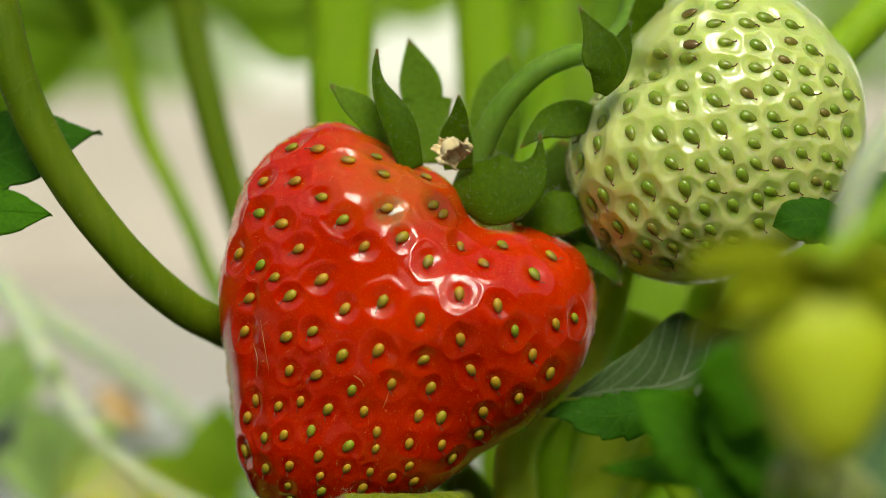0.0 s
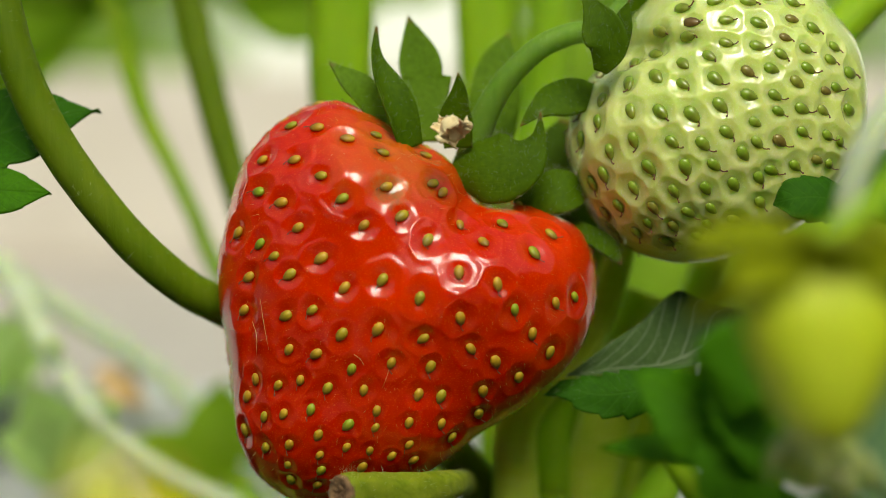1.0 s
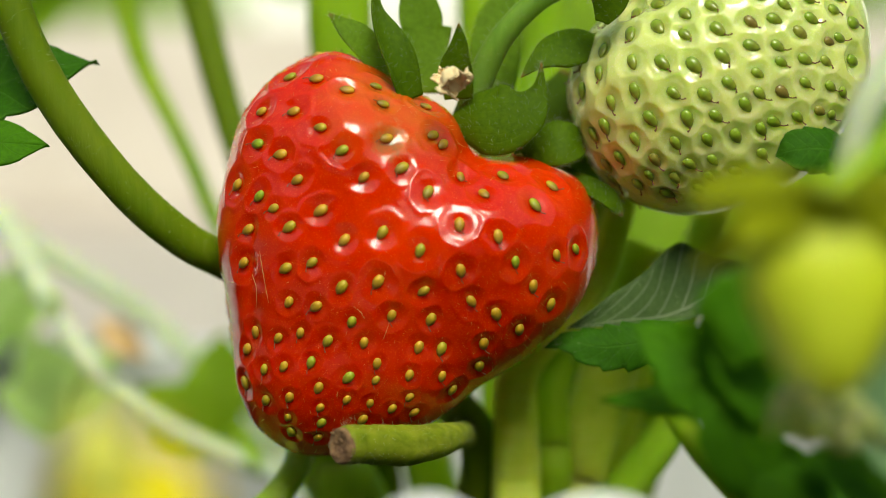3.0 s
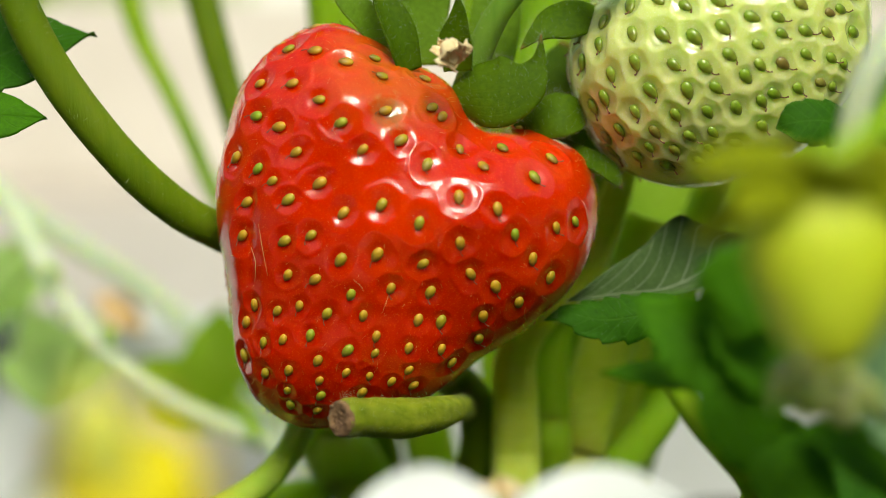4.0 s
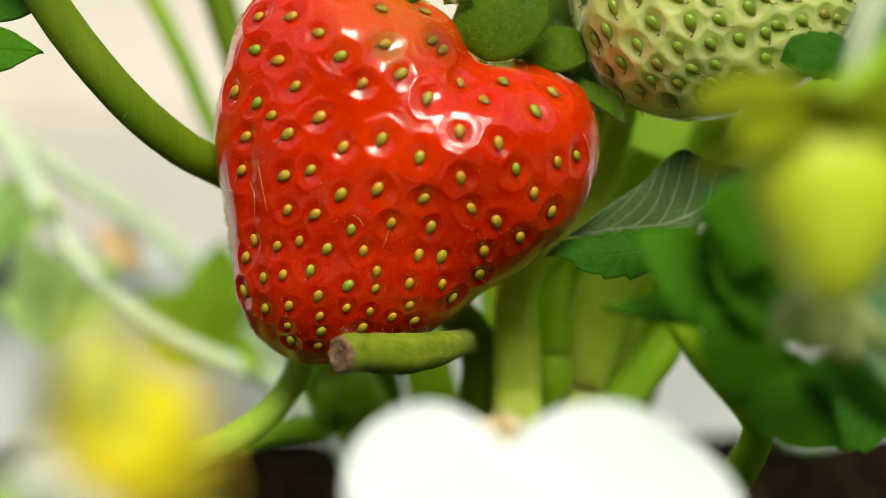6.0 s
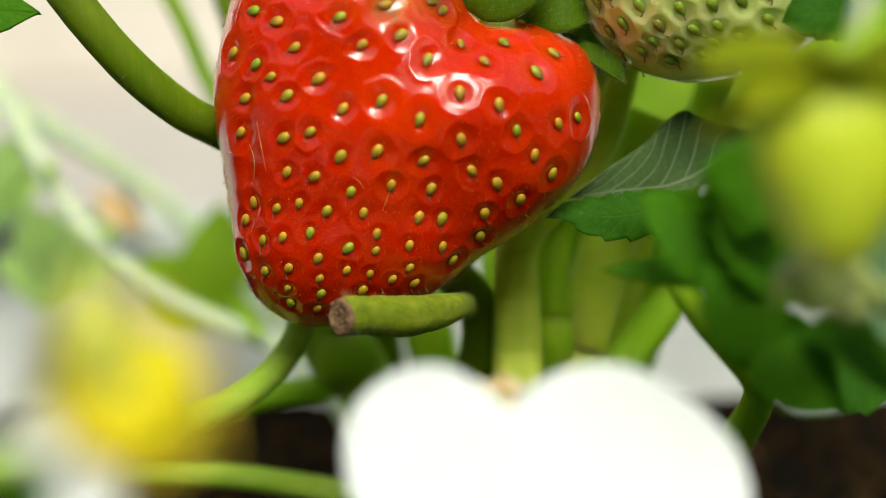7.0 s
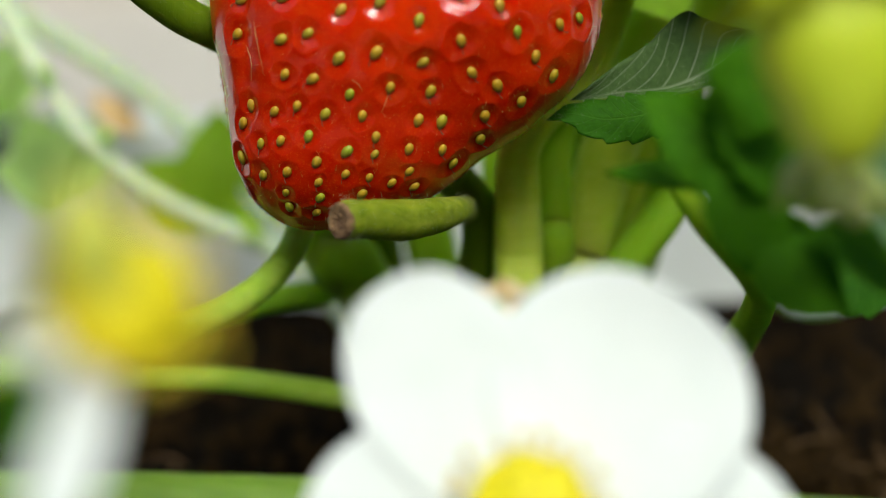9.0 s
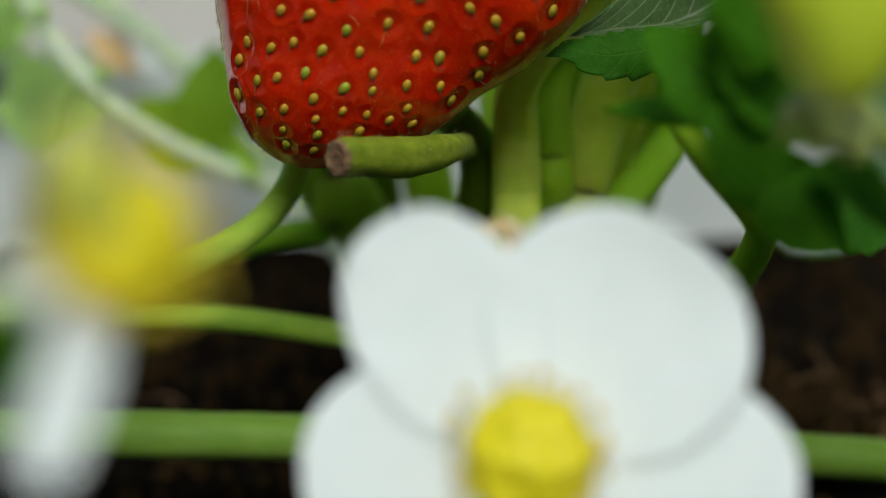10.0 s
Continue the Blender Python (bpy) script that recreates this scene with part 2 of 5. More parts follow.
SEPAL_LIGHT = leaf_material("sepal_light", (0.13, 0.26, 0.010), (0.22, 0.37, 0.025), (0.28, 0.40, 0.06), (0.46, 0.66, 0.04), 0.5, 6, 0.45, tip=(0.38, 0.20, 0.08), vein_mix=0.5, fine_veins=0.12)
LEAF = leaf_material("leaf_green", (0.050, 0.18, 0.003), (0.108, 0.29, 0.006), (0.10, 0.24, 0.025), (0.30, 0.70, 0.02), 0.62, 8, 0.38)
LEAF_DARK = leaf_material("leaf_dark", (0.026, 0.104, 0.0026), (0.0546, 0.1755, 0.0052), (0.104, 0.247, 0.026), (0.25, 0.6, 0.01), 0.62, 8, 0.3)
LEAF_UNDER = leaf_material("leaf_underside", (0.055, 0.105, 0.025), (0.10, 0.165, 0.05), (0.55, 0.62, 0.42), (0.30, 0.46, 0.08), 0.55, 8, 0.22, vein_width=0.055, vein_mix=0.6, slant=5.0)
# brighter leaf greens: sun on the far leaves is put into these two colours
LEAF_PAINTED_LIT = leaf_material("leaf_painted_lit", (0.25, 0.434, 0.0111), (0.388, 0.573, 0.0308), (0.405, 0.528, 0.088), (0.55, 0.80, 0.04), 0.45, 8, 0.5)
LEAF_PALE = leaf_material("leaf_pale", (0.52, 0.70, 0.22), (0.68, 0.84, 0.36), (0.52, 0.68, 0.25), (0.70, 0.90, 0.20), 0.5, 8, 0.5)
LEAF_GREY = leaf_material("leaf_bluish", (0.13, 0.247, 0.104), (0.208, 0.338, 0.156), (0.286, 0.416, 0.234), (0.30, 0.45, 0.12), 0.5, 8, 0.25)
HAIR = plain_material("plant_hair", (0.36, 0.42, 0.20), (0.52, 0.56, 0.34), 500, 0.5, 0)
GOLD_HAIR = plain_material("golden_hair", (0.55, 0.30, 0.08), (0.75, 0.50, 0.18), 500, 0.5, 0)
PETAL = plain_material("white_petal", (0.90, 0.92, 0.93), (0.95, 0.96, 0.97), 200, 0.6, 0.1, 0.0002)
translucent(PETAL.node_tree, PETAL.node_tree.nodes["Principled BSDF"], PETAL.node_tree.nodes["Color Ramp"].outputs[0], 0.18)
DRY_PETAL = plain_material("withered_petal", (0.78, 0.56, 0.26), (0.93, 0.80, 0.52), 600, 0.75, 0.5, 0.0003)
POLLEN = plain_material("flower_heart", (0.78, 0.62, 0.0), (0.86, 0.74, 0.005), 600, 0.6, 0.4)
ANTHER = plain_material("anther", (0.62, 0.40, 0.02), (0.78, 0.58, 0.06), 900, 0.7, 0.3)
SOIL = plain_material("dark_soil", (0.002, 0.0013, 0.001), (0.010, 0.006, 0.003), 260, 0.95, 1.0, 0.002, detail=10)
CRUMB = plain_material("soil_crumb", (0.008, 0.005, 0.002), (0.05, 0.028, 0.010), 500, 0.95, 0.8, 0.0006)
for damp in (SOIL, CRUMB):
    damp.node_tree.nodes["Principled BSDF"].inputs["Specular IOR Level"].default_value = 0.05
FIBRE = plain_material("root_fibre", (0.14, 0.07, 0.03), (0.30, 0.17, 0.08), 900, 0.8, 0)
PLASTIC = plain_material("white_planter", (0.86, 0.86, 0.87), (0.92, 0.92, 0.93), 60, 0.4, 0.05)
PAVING = plain_material("pale_paving", (0.50, 0.44, 0.40), (0.64, 0.575, 0.53), 6, 0.85, 0.3, 0.002)
RENDERED = plain_material("cream_render", (0.58, 0.52, 0.47), (0.70, 0.64, 0.59), 4, 0.9, 0.2, 0.002)
BACKDROP_WHITE = plain_material("backdrop_white", (0.86, 0.88, 0.84), (0.92, 0.93, 0.90), 3, 0.9, 0.1, 0.002)
BRACT = plain_material("pale_bract", (0.52, 0.56, 0.05), (0.68, 0.68, 0.10), 120, 0.6, 0.1, sss=0.4)
BARK = plain_material("bark", (0.08, 0.06, 0.04), (0.18, 0.13, 0.09), 30, 0.9, 0.6, 0.004)
HEDGE = plain_material("hedge_leaf", (0.015, 0.045, 0.008), (0.04, 0.09, 0.015), 20, 0.6, 0.5, 0.01)
SHRUB = plain_material("shrub_leaf", (0.27, 0.48, 0.03), (0.46, 0.66, 0.10), 8, 0.5, 0)

# ---- mesh helpers; lengths below are in millimetres ----
MM = 0.001


def linked(name, me, material, parent, label="", smooth=True):
    me.materials.append(material)
    if smooth:
        me.polygons.foreach_set("use_smooth", [True] * len(me.polygons))
    ob = new(name, me)
    if parent:
        ob.parent = parent
        if parent.type == "EMPTY":
            ob.matrix_parent_inverse = Matrix.Translation(-parent.location)
    if label:
        ob["label"] = label
    return ob


def mesh_part(name, verts, faces, material, parent, label="", smooth=True, uvs=None):
    me = bpy.data.meshes.new(name)
    me.from_pydata([tuple(v) for v in np.asarray(verts) * MM], [], [tuple(int(i) for i in f) for f in faces])
    if uvs is not None:
        layer = me.uv_layers.new(name="UVMap")
        idx = np.empty(len(me.loops), dtype=np.int32)
        me.loops.foreach_get("vertex_index", idx)
        layer.data.foreach_set("uv", np.asarray(uvs, dtype=np.float32)[idx].ravel())
    return linked(name, me, material, parent, label, smooth)


def part(name, bm, material, parent, label="", smooth=True):
    me = bpy.data.meshes.new(name)
    bmesh.ops.scale(bm, vec=(MM, MM, MM), verts=bm.verts)
    bm.to_mesh(me)
    bm.free()
    return linked(name, me, material, parent, label, smooth)


def thing(name, at, label, category, group="", kind=""):
    e = new(name)
    e.location = Vector(at) * MM
    e.empty_display_size = 0.01
    return tagged(e, label, category, group, kind)


def spline(pts, n):
    """Points along a smooth curve through pts, n to a span."""
    p = np.array(pts, dtype=float)
    p = np.vstack([2 * p[0] - p[1], p, 2 * p[-1] - p[-2]])
    out = []
    for i in range(1, len(p) - 2):
        for k in range(n):
            u = k / n
            out.append(p[i] + 0.5 * u * (p[i + 1] - p[i - 1] + u * (2 * p[i - 1] - 5 * p[i] + 4 * p[i + 1] - p[i + 2]
                                                                    + u * (3 * (p[i] - p[i + 1]) + p[i + 2] - p[i - 1]))))
    out.append(p[-2])
    return np.array(out)


def tube(path, radii, sides=20, wobble=0.03, seed=0, groove=0.0):
    """A round stalk along path: verts and faces, ends closed."""
    rng = np.random.RandomState(seed)
    n = len(path)
    tan = np.gradient(path, axis=0)
    tan /= np.linalg.norm(tan, axis=1)[:, None]
    ref = np.array([0.0, 0.0, 1.0]) if abs(tan[0][2]) < 0.8 else np.array([0.0, 1.0, 0.0])
    a = np.cross(tan[0], ref)
    a /= np.linalg.norm(a)
    verts, faces = [], []
    ang = np.arange(sides) * 2 * math.pi / sides
    lobes = rng.uniform(-1, 1, sides) * wobble
    lobes = (lobes + np.roll(lobes, 1) + np.roll(lobes, -1)) / 2
    lump = np.convolve(rng.uniform(-1, 1, n + 8), np.ones(9) / 9, "valid") * wobble * 2.5
    for i in range(n):
        a = a - tan[i] * np.dot(a, tan[i])
        a /= np.linalg.norm(a)
        b = np.cross(tan[i], a)
        r = radii[i] * (1 + lobes + lump[i] - groove * np.exp(-((ang - math.pi / 2) / 0.45) ** 2))
        verts.append(path[i] + np.outer(r * np.cos(ang), a) + np.outer(r * np.sin(ang), b))
    verts = np.vstack(verts + [path[:1], path[-1:]])
    for i in range(n - 1):
        for k in range(sides):
            k2 = (k + 1) % sides
            faces.append((i * sides + k, i * sides + k2, (i + 1) * sides + k2, (i + 1) * sides + k))
    for k in range(sides):
        k2 = (k + 1) % sides
        faces.append((n * sides, k2, k))
        faces.append((n * sides + 1, (n - 1) * sides + k, (n - 1) * sides + k2))
    return verts, faces


def stalk(name, pts, radii, material, parent, label="", sides=20, n=10, seed=1, groove=0.0, wobble=0.03):
    path = spline(pts, n)
    r = np.interp(np.linspace(0, 1, len(path)), np.linspace(0, 1, len(radii)), radii)
    v, f = tube(path, r, sides, wobble, seed, groove)
    return mesh_part(name, v, f, material, parent, label)


def fuzz(parent, count, length, material=HAIR, thick=0.009, lean=(0, 0, 0), seed=3, where=None):
    """Fine hairs that stand on a part."""
    rng = np.random.RandomState(seed)
    me = parent.data
    co = np.empty(len(me.vertices) * 3)
    me.vertices.foreach_get("co", co)
    co = co.reshape(-1, 3) / MM
    no = np.empty(len(me.vertices) * 3)
    me.vertices.foreach_get("normal", no)
    no = no.reshape(-1, 3)
    pick = np.arange(len(co))
    if where is not None:
        pick = pick[where(co)]
    pick = pick[rng.randint(0, len(pick), count)]
    verts, faces = [], []
    for i in pick:
        d = no[i] + rng.normal(0, 0.35, 3) + np.array(lean)
        d /= np.linalg.norm(d)
        s = np.cross(d, (0.3, 0.5, 0.81))
        s /= np.linalg.norm(s)
        t = np.cross(d, s)
        base = co[i] + rng.normal(0, 0.15, 3) - d * 0.1
        L = length * rng.uniform(0.5, 1.3)
        bend = s * L * rng.uniform(-0.25, 0.25)
        k = len(verts)
        for q in range(3):
            w = q * 2.0944
            verts.append(base + thick * (s * math.cos(w) + t * math.sin(w)))
        for q in range(3):
            w = q * 2.0944
            verts.append(base + d * L * 0.55 + bend * 0.4 + 0.7 * thick * (s * math.cos(w) + t * math.sin(w)))
        verts.append(base + d * L + bend)
        for q in range(3):
            q2 = (q + 1) % 3
            faces.append((k + q, k + q2, k + 3 + q2, k + 3 + q))
            faces.append((k + 3 + q, k + 3 + q2, k + 6))
    return tagged(mesh_part("hairs", verts, faces, material, parent, "fine pale plant hairs"), kind="stuff")


def blade(name, base, tip, width, facing, material, parent, label="", bend=0.0, cup=0.0, teeth=0, tooth=0.12, wide=1.0, sharp=0.75,
          thick=0.35, wave=0.0, veins=7, relief=0.1, acute=0.55, twist=0.0, droop=0.0, sweep=0.0, seed=0, nu=56, nv=18):
    """A leaf, sepal or petal: a curved sheet with thickness. facing: the way its upper face looks."""
    rng = np.random.RandomState(seed)
    base, tip = np.array(base, float), np.array(tip, float)
    ax = tip - base
    L = np.linalg.norm(ax)
    ax /= L
    nrm = np.array(facing, float)
    nrm -= ax * nrm.dot(ax)
    nrm /= np.linalg.norm(nrm)
    side = np.cross(nrm, ax)
    ph = rng.uniform(0, 6.28, 4)
    top, uv = [], []
    for i in range(nu + 1):
        u = i / nu
        w = width / 2 * max(0.004, math.sin(math.pi * u ** wide)) ** sharp * max(0.001, 1.0 - u ** 4) ** acute
        if teeth:
            saw = (u * teeth) % 1.0
            w *= 1 - tooth * (1 - saw) * (0.35 + 0.65 * min(1, 3 * (1 - u)))
        tw = twist * (u - 0.3)
        s2, n2 = side * math.cos(tw) + nrm * math.sin(tw), nrm * math.cos(tw) - side * math.sin(tw)
        for j in range(nv + 1):
            v = 2 * j / nv - 1
            s = u * veins - abs(v) * 1.5
            d = abs(s % 1.0 - 0.5)
            h = bend * 4 * u * (1 - u) + droop * u * u + cup * v * v * math.sin(math.pi * min(1, u + 0.15))
            h += wave * (math.sin(7 * u + ph[0] + 2 * v) + 0.6 * math.sin(13 * u + ph[1] - 3 * v)) * (0.25 + abs(v) ** 1.5)
            h -= relief * math.exp(-(d / 0.12) ** 2) * (1 - abs(v) ** 4) + relief * 1.5 * math.exp(-(v / 0.06) ** 2)
            top.append(base + ax * L * u + s2 * v * w + n2 * h + side * sweep * 4 * u * (1 - u))
            uv.append((u, v * 0.5 + 0.5))
    top = np.array(top)
    m = nv + 1
    lower = top - nrm * thick
    verts = np.vstack([top, lower])
    N = len(top)
    faces = []
    for i in range(nu):
        for j in range(nv):
            q = (i * m + j, i * m + j + 1, (i + 1) * m + j + 1, (i + 1) * m + j)
            faces.append(q[::-1])
            faces.append(tuple(x + N for x in q))
    ring = [j for j in range(m)] + [i * m + nv for i in range(1, nu + 1)] + [nu * m + j for j in range(nv - 1, -1, -1)] + [i * m for i in range(nu - 1, 0, -1)]
    for k in range(len(ring)):
        a, b = ring[k], ring[(k + 1) % len(ring)]
        faces.append((a, b, b + N, a + N))
    return mesh_part(name, verts, faces, material, parent, label, uvs=uv + uv)


def rim_hairs(ob, nu, nv, count, length, seed=4):
    """Hairs along the margin of a blade."""
    m = nv + 1
    edge = [i * m for i in range(2, nu + 1)] + [i * m + nv for i in range(2, nu + 1)]
    fuzz(ob, count, length, seed=seed, where=lambda c: np.array(edge))


def sheet(name, spine, halves, facing, material, parent, label="", cup=0.0, teeth=0, tooth=0.0, wave=0.0, thick=0.28, curl=0.0, seed=0, nu=44, nv=14):
    """A sepal with a bent spine; halves: half-widths along it, as numbers or (near side, far side)."""
    rng = np.random.RandomState(seed)
    path = spline(spine, 12)
    n = len(path)
    pick = np.linspace(0, n - 1, nu + 1)
    path = np.stack([np.interp(pick, np.arange(n), path[:, k]) for k in range(3)], 1)
    both = np.array([h if isinstance(h, tuple) else (h, h) for h in halves], float)
    u = np.linspace(0, 1, nu + 1)
    width = [spline(np.stack([np.linspace(0, 1, len(both)), both[:, k]], 1), 12) for k in (0, 1)]
    a, b = (np.maximum(0.03, np.interp(u, q[:, 0], q[:, 1])) for q in width)
    tan = np.gradient(path, axis=0)
    tan /= np.linalg.norm(tan, axis=1)[:, None]
    nrm = np.array(facing, float)[None] - tan * (tan @ np.array(facing, float))[:, None]
    nrm /= np.linalg.norm(nrm, axis=1)[:, None]
    side = np.cross(nrm, tan)
    ph = rng.uniform(0, 6.28, 3)
    v = np.linspace(-1, 1, nv + 1)
    top, uv = [], []
    for i in range(nu + 1):
        saw = 1.0
        if teeth and u[i] < 0.97:
            saw = 1 - tooth * (1 - (u[i] * teeth) % 1.0)
        for c in v:
            reach = (a[i] if c < 0 else b[i]) * saw * c * (1 + 0.03 * math.sin(9 * u[i] + ph[2]))
            h = cup * c * c * math.sin(math.pi * min(1, 0.15 + u[i])) + curl * u[i] ** 3
            h += wave * (math.sin(6 * u[i] + ph[0] + 2 * c) + 0.6 * math.sin(13 * u[i] + ph[1] - 3 * c)) * (0.3 + abs(c) ** 1.5)
            top.append(path[i] + side[i] * reach + nrm[i] * h)
            uv.append((u[i], c * 0.5 + 0.5))
    top = np.array(top)
    m, N = nv + 1, len(top)
    verts = np.vstack([top, top - np.repeat(nrm, m, axis=0) * thick])
    faces = []
    for i in range(nu):
        for j in range(nv):
            q = (i * m + j, i * m + j + 1, (i + 1) * m + j + 1, (i + 1) * m + j)
            faces.append(q[::-1])
            faces.append(tuple(x + N for x in q))
    ring = [j for j in range(m)] + [i * m + nv for i in range(1, nu + 1)] + [nu * m + j for j in range(nv - 1, -1, -1)] + [i * m for i in range(nu - 1, 0, -1)]
    for k in range(len(ring)):
        p, q = ring[k], ring[(k + 1) % len(ring)]
        faces.append((p, q, q + N, p + N))
    return mesh_part(name, verts, faces, material, parent, label, uvs=uv + uv)


def ico(sub):
    bm = bmesh.new()
    bmesh.ops.create_icosphere(bm, subdivisions=sub, radius=1.0)
    me = bpy.data.meshes.new("ball")
    bm.to_mesh(me)
    bm.free()
    v = np.empty(len(me.vertices) * 3)
    me.vertices.foreach_get("co", v)
    f = np.empty(len(me.polygons) * 3, dtype=np.int32)
    me.polygons.foreach_get("vertices", f)
    bpy.data.meshes.remove(me)
    return v.reshape(-1, 3), f.reshape(-1, 3)


def vertex_normals(v, f):
    n = np.cross(v[f[:, 1]] - v[f[:, 0]], v[f[:, 2]] - v[f[:, 0]])
    out = np.zeros_like(v)
    for k in range(3):
        for c in range(3):
            out[:, c] += np.bincount(f[:, k], n[:, c], len(v))
    return out / np.linalg.norm(out, axis=1)[:, None]


def seed_mesh(name, length, width, height, material, point=0.35):
    """A small drop-shaped seed lying along +y, its back towards +z."""
    verts, faces = [(0, -length / 2, 0)], []
    seg, rings = 8, 5
    for i in range(1, rings):
        t = i / rings
        y = -math.cos(math.pi * t) * length / 2
        r = math.sin(math.pi * t) * (1 - point * (t - 0.4))
        for k in range(seg):
            a = 2 * math.pi * k / seg
            verts.append((r * width / 2 * math.cos(a), y, r * height / 2 * math.sin(a)))
    verts.append((0, length / 2 * 1.08, 0))
    for k in range(seg):
        k2 = (k + 1) % seg
        faces.append((0, 1 + k2, 1 + k))
        for i in range(rings - 2):
            a = 1 + i * seg
            faces.append((a + k, a + k2, a + seg + k2, a + seg + k))
        e = 1 + (rings - 2) * seg
        faces.append((len(verts) - 1, e + k, e + k2))
    me = bpy.data.meshes.new(name)
    me.from_pydata([tuple(c * MM for c in v) for v in verts], [], faces)
    me.materials.append(material)
    me.polygons.foreach_set("use_smooth", [True] * len(me.polygons))
    return me


def style_mesh(name, pts, radius, knob):
    path = spline(pts, 3)
    r = np.full(len(path), radius)
    r[-1] = knob
    r[-2] = knob
    v, f = tube(path, r, 5, 0.0)
    me = bpy.data.meshes.new(name)
    me.from_pydata([tuple(c) for c in v * MM], [], f)
    me.materials.append(STYLE_BROWN)
    me.polygons.foreach_set("use_smooth", [True] * len(me.polygons))
    return me


def fruit(parent, centre, radii, depth, spots, calyx, swells, flesh, seed_me, styles, pit, sink, spacing, cell, widest, wall, sub=8, rng_seed=5, lip=0.03, proud=0.12, styled=0.85):
    """A berry: an uneven body with a pit for every seed, and the seeds set in the pits.
    radii: half-widths round the outline; swells: (x, z, width, height, rise) of lumps and creases; spots: seed places on the front."""
    rng = np.random.RandomState(rng_seed)
    v, f = ico(sub)
    rho = np.hypot(v[:, 0], v[:, 2])
    th = np.arctan2(v[:, 2], v[:, 0])
    R = np.array(radii)
    u = (np.degrees(th) + 180) / 10 % 36
    i = np.floor(u).astype(int)
    fr = u - i
    p = [R[(i + j) % 36] for j in (-1, 0, 1, 2)]
    r = p[1] + 0.5 * fr * (p[2] - p[0] + fr * (2 * p[0] - 5 * p[1] + 4 * p[2] - p[3] + fr * (3 * (p[1] - p[2]) + p[3] - p[0])))
    w = np.clip(rho / 0.75, 0, 1)
    w = w * w * (3 - 2 * w)
    k = (rho ** 2.4 + np.abs(v[:, 1]) ** 2.4) ** (-1 / 2.4)
    r = r * w + R.mean() * (1 - w)
    body = np.stack([r * k * rho * np.cos(th), depth * k * v[:, 1], r * k * rho * np.sin(th)], 1)
    front = np.clip(-v[:, 1] * 2.5, 0, 1)
    for x, z, sx, sz, rise in swells:
        body[:, 1] -= rise * front * np.exp(-((body[:, 0] - x) / sx) ** 2 - ((body[:, 2] - z) / sz) ** 2)
    for q in range(3):
        s = 5.0 + 4 * q
        g = np.sin(body[:, 0] / s * 1.7 + 1.3 * q) * np.sin(body[:, 2] / s * 1.5 + 2.1 * q + 0.4) * np.sin(body[:, 1] / s * 1.6 + q)
        body *= (1 + 0.012 * g)[:, None]
    lumps = np.zeros(len(body))
    for q in range(7):
        w = rng.normal(0, 1, 3)
        w *= rng.uniform(0.9, 2.0) / np.linalg.norm(w)
        lumps += np.sin(body @ w + rng.uniform(0, 6.28)) / 7
    nor = vertex_normals(body, f)
    body = body + nor * (0.10 * lumps)[:, None]
    nor = vertex_normals(body, f)
    chosen = []
    facing = np.where(v[:, 1] < 0.02)[0]
    for x, z in spots:
        d = (body[facing, 0] - x) ** 2 + (body[facing, 2] - z) ** 2
        chosen.append(facing[np.argmin(d)])
    places = [body[c] for c in chosen]
    order = rng.permutation(len(v))[:6000]
    cal = np.array(calyx)
    for c in order:
        if v[c, 1] < -0.12:
            continue
        gap = spacing * rng.uniform(0.9, 1.15)
        if np.linalg.norm(body[c] - cal) < 5 or (places and min(np.linalg.norm(body[c] - q) for q in places) < gap):
            continue
        chosen.append(c)
        places.append(body[c])
        if len(chosen) >= 280:
            break
    P = np.array(places)
    near = np.array([np.sort(np.linalg.norm(P - q, axis=1))[1:4].mean() for q in P])
    size = np.clip(near * 0.27, 0.62, 1.25)
    heap, lips = np.zeros(len(body)), np.zeros(len(body))
    for c, s, gap in zip(chosen, size, near):
        N, T = nor[c], body[c] - cal
        T = T - N * T.dot(N)
        T /= np.linalg.norm(T)
        X = np.cross(T, N)
        R = np.clip(gap * cell, 0.75, widest) * rng.uniform(0.9, 1.1)
        off = body - body[c]
        m = np.where((off ** 2).sum(1) < (1.9 * R) ** 2)[0]
        m = m[(nor[m] @ N) > 0.1]
        x, y = off[m] @ X, off[m] @ T
        ang = np.arctan2(y, x)
        ragged = 1 + 0.07 * np.sin(2 * ang + c) + 0.05 * np.sin(3 * ang + 1.7 * c) + 0.03 * np.sin(7 * ang + 0.6 * c)
        d = np.hypot(x, y / 1.16)
        q = d / (R * ragged)
        dish = np.clip((1.04 - q) / wall, 0, 1)
        dish = dish * dish * (3 - 2 * dish)
        deep = sink * R * rng.uniform(0.75, 1.25) * (1.0 if gap > 4.0 else 0.75)
        h = deep * dish + pit * s * s * np.exp(-(d / (0.98 * s)) ** 4)
        heap[m] += h ** 4
        lips[m] = np.maximum(lips[m], lip * R * rng.uniform(0.3, 1.2) * np.exp(-((q - 1.06) / 0.14) ** 2) * (1 + 0.6 * np.sin(ang + rng.uniform(0, 6.28))))
    drop = heap ** 0.25
    drop = drop - lips * np.clip(1 - drop / 0.12, 0, 1)
    skin = body - nor * drop[:, None]
    me_ob = mesh_part("flesh", skin + np.array(centre), f, flesh, parent)
    C = np.array(centre)
